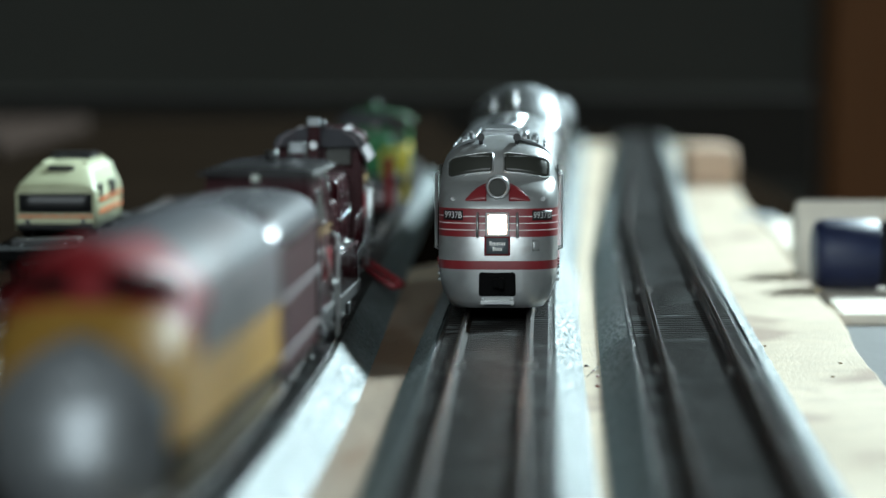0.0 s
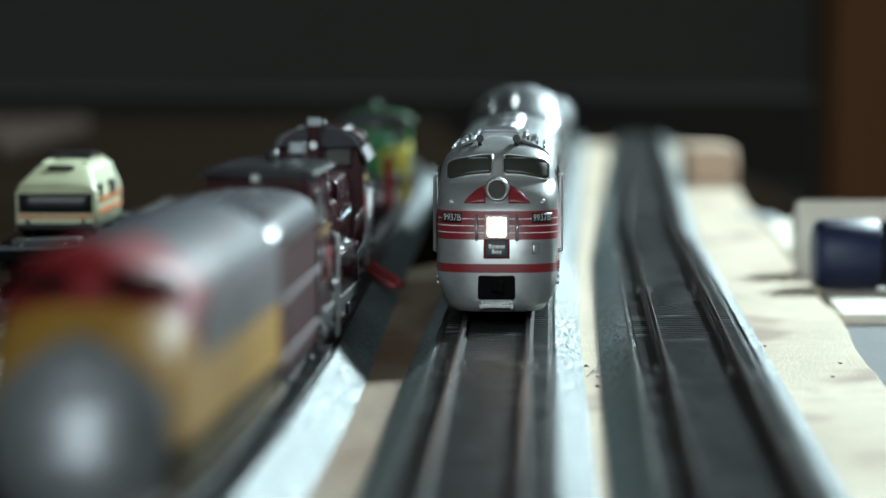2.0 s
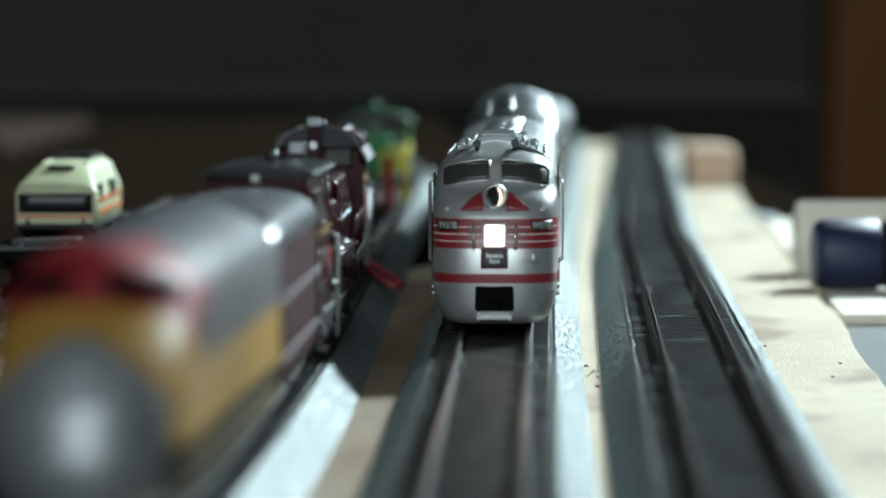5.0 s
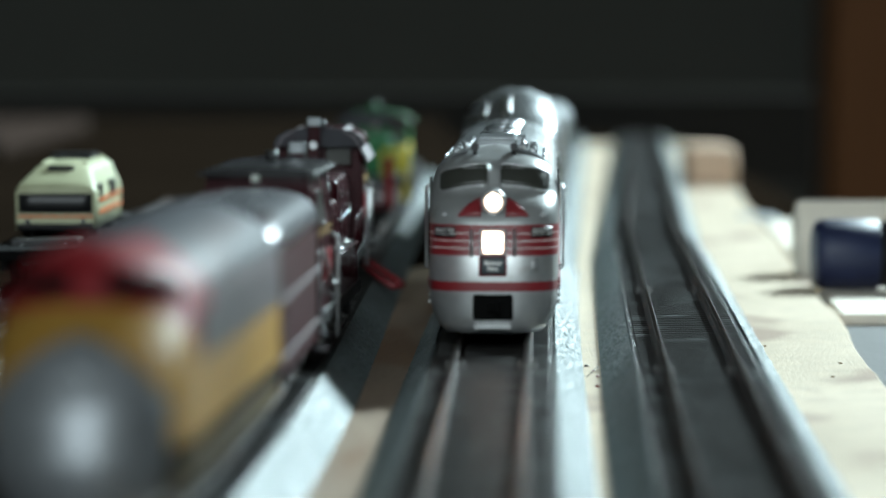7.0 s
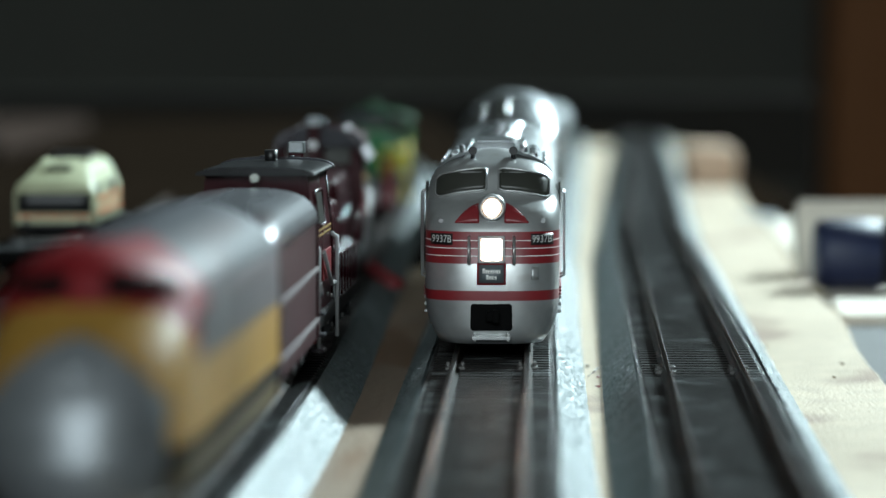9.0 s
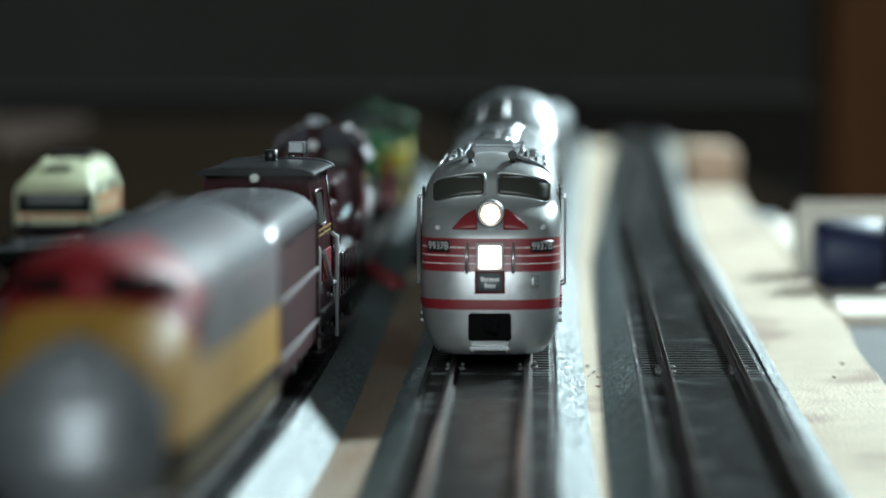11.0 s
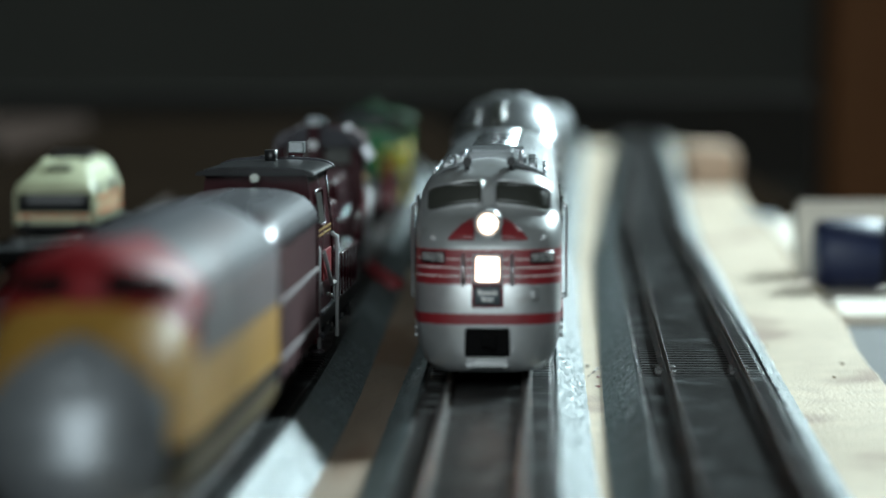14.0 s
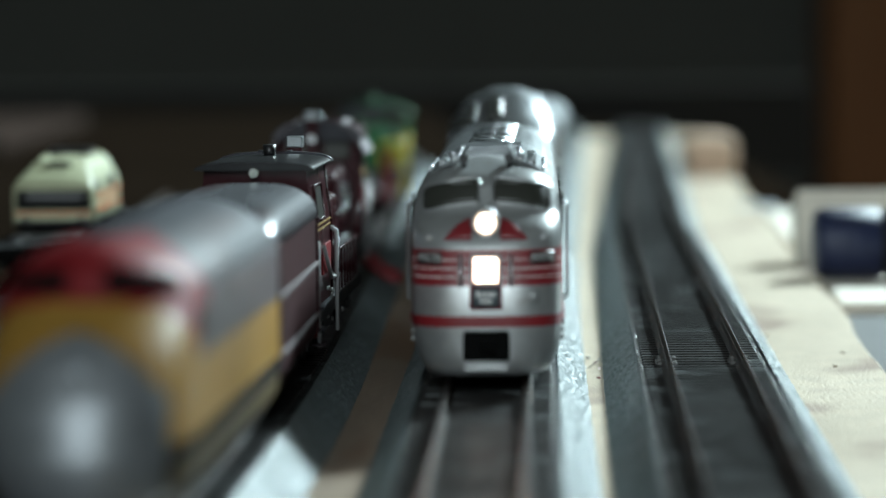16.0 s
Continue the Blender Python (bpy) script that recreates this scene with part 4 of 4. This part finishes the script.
def make_flat_wagon_with_stakes():
    ob = thing("stake_wagon", on_line(line_left, 0.668), "maroon model flat wagon with upright end stakes", "railway car")
    part("deck", box(bmesh.new(), -8 * MM, 8 * MM, 0, 62 * MM, 4.4 * MM, 6.2 * MM, 0.3 * MM), MAROON2, ob)
    for s in (-1, 1):
        part("stake", box(bmesh.new(), (s * 7.9 - 0.9) * MM, (s * 7.9 + 0.9) * MM, 0.5 * MM, 2.0 * MM, 4.6 * MM, 16.0 * MM, 0.2 * MM), REDCAB, ob, "upright maroon end stake")
    truck(ob, 14, 7, (-5, 5))
    truck(ob, 48, 7, (-5, 5))


def make_hose():
    bm = bmesh.new()
    wire(bm, [(6.0 * MM, 4 * MM, 2.6 * MM), (8.0 * MM, 1 * MM, 1.4 * MM), (10.6 * MM, -2 * MM, -0.2 * MM), (13.2 * MM, -4 * MM, -1.6 * MM), (14.6 * MM, -5.5 * MM, -2.6 * MM)], 0.55 * MM)
    wire(bm, [(6.0 * MM, 1 * MM, 1.4 * MM), (8.0 * MM, -2 * MM, 0.2 * MM), (10.4 * MM, -5 * MM, -1.4 * MM), (12.8 * MM, -7 * MM, -2.6 * MM), (14.6 * MM, -5.5 * MM, -2.6 * MM)], 0.55 * MM)
    ob = part("coupling_loop", bm, RED, at=on_line(line_left, 0.566))
    tagged(ob, "dark red plastic loop drooping over the ballast shoulder", "coupling")


def make_green_engine():
    ob = thing("diesel_locomotive", on_line(line_left, 0.765), "green and yellow model hood diesel locomotive", "locomotive")
    part("frame", box(bmesh.new(), -9 * MM, 9 * MM, 0, 100 * MM, 5 * MM, 7 * MM, 0.3 * MM), BLACK, ob)
    part("short_hood", box(bmesh.new(), -5 * MM, 5 * MM, 6 * MM, 24 * MM, 7 * MM, 16.5 * MM, 1.2 * MM, seg=3), GREEN, ob)
    cab = part("cab", box(bmesh.new(), -8.6 * MM, 8.6 * MM, 22 * MM, 38 * MM, 7 * MM, 20.0 * MM, 0.5 * MM), GREEN, ob, "green cab")
    part("cab_roof", sweep(bmesh.new(), [roof_ring(9.6, 22.4, 19.2, y, 16, 0.9) for y in (20, 20.5, 38.5, 39)]), GREEN, ob, "arched green cab roof")
    part("roof_edge", sweep(bmesh.new(), [roof_ring(9.8, 22.7, 19.2, y, 16, 0.9) for y in (19.6, 20.4)]), ROOFGREY, ob, "dull grey roof edge")
    for s in (-1, 1):
        part("cab_window", box(bmesh.new(), (s * 5.8 - 1.6) * MM, (s * 5.8 + 1.6) * MM, 21.8 * MM, 22.3 * MM, 14.8 * MM, 18.8 * MM, 0.2 * MM), GLASS, cab)
        part("yellow_band", box(bmesh.new(), (s * 6.6 - 2.1) * MM, (s * 6.6 + 2.1) * MM, 21.7 * MM, 22.4 * MM, 7.2 * MM, 13.6 * MM, 0.1 * MM), BRIGHTYELLOW, cab, "yellow lower cab front")
        bm = bmesh.new()
        wire(bm, [(s * 8.8 * MM, 0.5 * MM, 1.6 * MM), (s * 8.8 * MM, 0.5 * MM, 13.5 * MM), (s * 8.8 * MM, 22 * MM, 14.5 * MM)], 0.45 * MM)
        wire(bm, [(s * 3.0 * MM, 0.3 * MM, 7 * MM), (s * 3.0 * MM, 0.3 * MM, 13.5 * MM), (s * 8.8 * MM, 0.5 * MM, 13.5 * MM)], 0.4 * MM)
        part("hand_rail", bm, BRIGHTYELLOW, ob, "yellow hand rail")
        bm = bmesh.new()
        for z in (1.6, 3.4, 5.2):
            box(bm, (s * 8.2 - 0.9) * MM, (s * 8.2 + 0.9) * MM, 0, 4 * MM, (z - 0.3) * MM, (z + 0.3) * MM)
        part("step", bm, BRIGHTYELLOW, ob)
    part("bell", cyl(bmesh.new(), (0, 24 * MM, 21.9 * MM), (0, 24 * MM, 25.0 * MM), 1.5 * MM, 0.8 * MM), GREEN, ob)
    part("headlight", box(bmesh.new(), -1.4 * MM, 1.4 * MM, 19.6 * MM, 22 * MM, 18.0 * MM, 20.5 * MM, 0.3 * MM), REFLECT, cab)
    part("long_hood", box(bmesh.new(), -5 * MM, 5 * MM, 38 * MM, 97 * MM, 7 * MM, 18.5 * MM, 1.0 * MM, seg=3), GREEN, ob)
    truck(ob, 20, 9, (-6, 6))
    truck(ob, 80, 9, (-6, 6))


def make_flat_car():
    ob = thing("flat_car", on_line(line_far_left, 0.53), "black model flat car under the camper van", "railway car")
    part("deck", box(bmesh.new(), -9 * MM, 9 * MM, 0, 100 * MM, 4.2 * MM, 6.0 * MM, 0.3 * MM), RECESS, ob)
    part("sill", box(bmesh.new(), -3 * MM, 3 * MM, 4 * MM, 96 * MM, 2.8 * MM, 4.2 * MM, 0.3 * MM), BLACK, ob)
    truck(ob, 16, 7, (-5, 5))
    truck(ob, 84, 7, (-5, 5))


def make_camper():
    """Cream camper van; its front is at y = 0, its tyres on z = 0."""
    ob = thing("camper_van", on_line(line_far_left, 0.556, RAIL + 0.006), "cream model camper van with a dark windscreen and orange stripe", "van")
    rings = []
    for y, w, top, eave in ((0.0, 7.0, 9.3, 8.8), (0.5, 7.3, 9.8, 9.2), (2.0, 7.4, 10.6, 9.8), (9.0, 7.2, 13.0, 11.4), (12.0, 7.1, 13.7, 11.7), (39, 7.1, 13.7, 11.7), (40, 6.8, 13.2, 11.4)):
        lean = w - (1.5 if top > 12 else 0.4)
        belt = min(eave - 0.5, 8.6)
        rings.append([(-w * MM, y * MM, 1.8 * MM), (-w * MM, y * MM, belt * MM)] + roof_ring(lean, top, eave, y, 14, 0.85) + [(w * MM, y * MM, belt * MM), (w * MM, y * MM, 1.8 * MM)])
    body = part("body", sweep(bmesh.new(), rings), CREAM, ob, "cream moulded body")
    part("windscreen", grid(bmesh.new(), lambda u, v: ((-6.7 + 13.4 * u) * MM, (-0.22 + 0.25 * v) * MM, (4.9 + 4.0 * v) * MM), 6, 2, 0.3 * MM), BLACK, body, "dark wide windscreen")
    part("stripe", box(bmesh.new(), -6.9 * MM, 6.9 * MM, -0.12 * MM, 0.5 * MM, 4.0 * MM, 4.5 * MM, 0.1 * MM), ORANGE, body, "orange stripe")
    part("bumper", box(bmesh.new(), -7 * MM, 7 * MM, -0.7 * MM, 0.6 * MM, 1.7 * MM, 3.0 * MM, 0.4 * MM), SLATE, body)
    for s in (-1, 1):
        for z in (4.4, 6.6):
            part("side_stripe", box(bmesh.new(), (s * 7.4 - 0.12) * MM, (s * 7.4 + 0.12) * MM, 4.5 * MM, 38 * MM, z * MM, (z + 0.7) * MM), ORANGE, body, "orange stripe")
        for y0, y1 in ((5, 10), (22, 30)):
            part("side_window", box(bmesh.new(), (s * 7.05 - 0.4) * MM, (s * 7.05 + 0.4) * MM, y0 * MM, y1 * MM, 7.4 * MM, 9.8 * MM, 0.1 * MM), GLASS, body)
        part("headlight", cyl(bmesh.new(), (s * 5 * MM, 0.3 * MM, 3.4 * MM), (s * 5 * MM, -0.3 * MM, 3.4 * MM), 0.5 * MM), REFLECT, body)
    part("roof_pod", box(bmesh.new(), -2.4 * MM, 2.4 * MM, 6.8 * MM, 9.0 * MM, 11.2 * MM, 13.15 * MM, 0.4 * MM), SLATE, ob, "dark roof vent")
    part("roof_box", box(bmesh.new(), -4.5 * MM, 3.5 * MM, 24 * MM, 34 * MM, 13.4 * MM, 14.7 * MM, 0.4 * MM), SLATE, ob, "dark roof unit")
    for s in (-1, 1):
        part("roof_ridge", box(bmesh.new(), (s * 3.8 - 0.35) * MM, (s * 3.8 + 0.35) * MM, 12 * MM, 38 * MM, 13.0 * MM, 13.8 * MM, 0.2 * MM), CREAM, ob)
        for y in (7, 30):
            part("wheel", cyl(bmesh.new(), (s * 5.4 * MM, y * MM, 2.1 * MM), (s * 7.0 * MM, y * MM, 2.1 * MM), 2.1 * MM, seg=18), BLACK, ob)


def make_dark_board():
    """The dark brown base board beyond the pale plywood."""
    tagged(part("dark_board", box(bmesh.new(), -0.60, 0.0, 0.05, 1.70, -0.012, -0.0003, 0.001), TABLE), "dark brown base board", "board", kind="structure")


def make_brown_strip():
    """A wood strip between the two tracks: stains, and shadow browned into its colour."""
    ys = [0.18 + 0.02 * i for i in range(23)]
    bm = bmesh.new()
    sweep(bm, [[(line_left(y) + 0.0122, y, z) for z in (-0.0001, 0.0003)] + [(line_mid(y) - 0.0122, y, z) for z in (0.0003, -0.0001)] for y in ys])
    for f in bm.faces:
        f.smooth = False
    tagged(part("wood_strip", bm, STAINED_SHADED), "brown wood strip between two tracks, stains and shadow in its colour", "wood strip")
    ob = part("cardboard_sheet", box(bmesh.new(), -0.42, -0.172, 1.20, 1.50, -0.0003, 0.0068, 0.002), CARD)
    tagged(ob, "dull pinkish brown cardboard lying on the dark board", "cardboard")


def make_crumbs():
    """Tiny chips lying on the plywood between the tracks and at its edge."""
    rng = random.Random(9)
    for x, y, c in ((0.0228, 0.452, RED), (0.0225, 0.459, RED), (0.0219, 0.466, BLACK), (0.0222, 0.440, RED), (0.0520, 0.495, PLYEDGE), (0.0575, 0.452, PLYEDGE), (0.0610, 0.470, PLYEDGE),
                    (-0.0085, 0.430, PLYEDGE), (-0.0070, 0.470, GREEN), (-0.0105, 0.455, PLYEDGE)):
        bm = bmesh.new()
        bmesh.ops.create_icosphere(bm, subdivisions=1, radius=1.0)
        for v in bm.verts:
            v.co = Vector((v.co.x * rng.uniform(0.2, 0.4), v.co.y * rng.uniform(0.3, 0.6), v.co.z * rng.uniform(0.1, 0.22))) * MM
        ob = part("chip", bm, c, at=pose(x, y, 0.00012, 0, 0, rng.uniform(0, 180)))
        tagged(ob, "tiny chip of debris lying on the plywood", "debris", group="chips on the plywood")
    bm = bmesh.new()
    wire(bm, [(0, 0, 0.0001), (0.0012, 0.002, 0.0008), (0.0020, 0.005, 0.0011), (0.0021, 0.009, 0.0002)], 0.00006, 6)
    tagged(part("fibre", bm, BLACK, at=pose(0.0212, 0.452, 0)), "thin dark fibre lying on the plywood", "debris")


def make_right_side():
    ob = part("wooden_block", box(bmesh.new(), 0.0775, 0.0940, 0.98, 1.01, 0.0, 0.0130, 0.003, seg=3), PINKWOOD)
    tagged(ob, "pinkish softwood block standing on the board", "wood block")
    ob = part("wooden_strip", box(bmesh.new(), 0.0, 0.17, 0.0, 0.012, 0.0, 0.0185, 0.0012), SOFTWOOD, at=pose(0.0735, 0.632, -0.0005, -28, 0, 0))
    tagged(ob, "pale softwood strip leaning back on the plank", "wood strip")
    bm = bmesh.new()
    sweep(bm, [[(board_edge(0.556) + 0.0008, 0.556, z), (0.24, 0.556, z), (0.24, 0.826, z), (board_edge(0.826) + 0.0008, 0.826, z)] for z in (-0.0025, -0.0005)])
    for f in bm.faces:
        f.smooth = False
    bmesh.ops.bevel(bm, geom=list(bm.edges), offset=0.0005, segments=2, affect='EDGES')
    ob = part("wooden_plank", bm, SOFTWOOD)
    tagged(ob, "pale softwood plank lying flat", "plank")
    # dark blue cylinder with a black end
    ob = thing("cylinder_container", pose(0.073, 0.607, 0.0066), "dark blue plastic cylinder with a black end lying on the plank", "container")
    rings = []
    for x, r in ((0.0002, 5.4), (0.0006, 6.3), (0.0014, 6.8), (0.0026, 7.0), (0.0126, 7.0), (0.0128, 6.8)):
        rings.append([(x, r * MM * math.cos(2 * math.pi * k / 28), r * MM * math.sin(2 * math.pi * k / 28)) for k in range(28)])
    part("body", sweep(bmesh.new(), rings), BLUE, ob)
    part("end_cap", cyl(bmesh.new(), (0.0128, 0, 0), (0.050, 0, 0), 0.0066, seg=28), BLACK, ob, "black end")
    bm = bmesh.new()
    low = [board_edge(y) + 0.0008 for y in (0.36, 0.56, 0.84)]
    sweep(bm, [[(low[0], 0.36, z), (0.26, 0.36, z), (0.26, 0.84, z), (low[2], 0.84, z), (low[1], 0.56, z)] for z in (-0.0121, -0.0026)])
    for f in bm.faces:
        f.smooth = False
    ob = part("grey_sheet", bm, GREYPAPER)
    tagged(ob, "thick grey foam sheet beside the plywood", "sheet")
    ob = part("card_strip", box(bmesh.new(), 0.0795, 0.090, 0.828, 0.830, -0.0122, 0.0008), PALEBLUE)
    tagged(ob, "pale blue card strip standing behind the wood", "card")
    ob = thing("cabinet", pose(0, 0, 0), "orange-brown wooden cabinet against the wall", "cabinet")
    part("side_panel", box(bmesh.new(), 0.362, 0.42, 2.88, 2.998, -0.75, 1.2, 0.004), DOORWOOD, ob)
    part("front", box(bmesh.new(), 0.421, 0.95, 2.89, 2.998, -0.75, 1.2, 0.004), DOORWOOD, ob)


make_room()
make_table()
make_board()
make_dark_board()
make_track(line_mid, 0.12, 1.31, "grey-ballasted model track the train runs on", [0.418, 0.666], (0.30, 0.52), (0.20, 0.64))
make_track(line_right, 0.12, 1.31, "empty grey-ballasted model track", [0.413, 0.537], (0.30, 0.75), (0.20, 0.68))
make_track(line_left, 0.12, 1.0, "grey-ballasted model track with standing engines", [0.43], (0.36, 0.56), (0.20, 0.90))
make_track(line_far_left, 0.40, 0.80, "grey-ballasted model track behind the standing engines", [0.6], (0.45, 0.48))
engine, signal_lamp = make_express_engine()
coach = make_coach(on_line(line_mid, 0.619), "silver fluted model dome car coupled behind the engine", True)
last_coach = make_coach(on_line(line_mid, 0.773), "silver fluted model passenger car behind the dome car", False)
make_red_yellow_engine()
make_box_car()
make_switcher(on_line(line_left, 0.403) @ pose(0.0007, 0, 0, 0, 0, -1.8), "glossy maroon model shunting engine with dark cab roof", 2.4, SLATE, 25.1)
make_switcher(on_line(line_left, 0.574) @ pose(0, 0, 0, 0, 0, 180), "glossy maroon model shunting engine with its hood forward", 0.7, MAROON, 23.2)
make_flat_wagon_with_stakes()
make_hose()
make_green_engine()
make_flat_car()
make_camper()
make_brown_strip()
make_crumbs()
make_right_side()


# ---- what moves ----
def motions():
    """The train rolls slowly towards the camera; the upper lamp turns its lit face forward."""
    way = [(0.0, 0.477), (0.5, 0.4765), (1.0, 0.4755), (1.5, 0.4735), (2.0, 0.471), (2.5, 0.4685), (3.0, 0.4655), (3.5, 0.4625), (4.0, 0.459), (5.2, 0.4505),
           (6.5, 0.4415), (7.0, 0.438), (8.0, 0.4308), (9.0, 0.4235), (11.5, 0.4065), (12.5, 0.3995), (13.5, 0.393), (14.5, 0.3865), (15.5, 0.3800), (16.0, 0.3770)]
    walk(engine, [(t, on_line(line_mid, y + 0.06) @ pose(0, -0.06, 0)) for t, y in way])
    walk(coach, [(t, on_line(line_mid, y + 0.142 + 0.07) @ pose(0, -0.07, 0)) for t, y in way])
    walk(last_coach, [(t, on_line(line_mid, y + 0.296 + 0.07) @ pose(0, -0.07, 0)) for t, y in way])
    at = signal_lamp.matrix_basis.translation
    walk(signal_lamp, [(t, pose(*at, 0, 0, a)) for t, a in ((0.0, 180), (4.6, 180), (5.0, 120), (5.4, 60), (5.8, 0), (16.0, 0))])


motions()
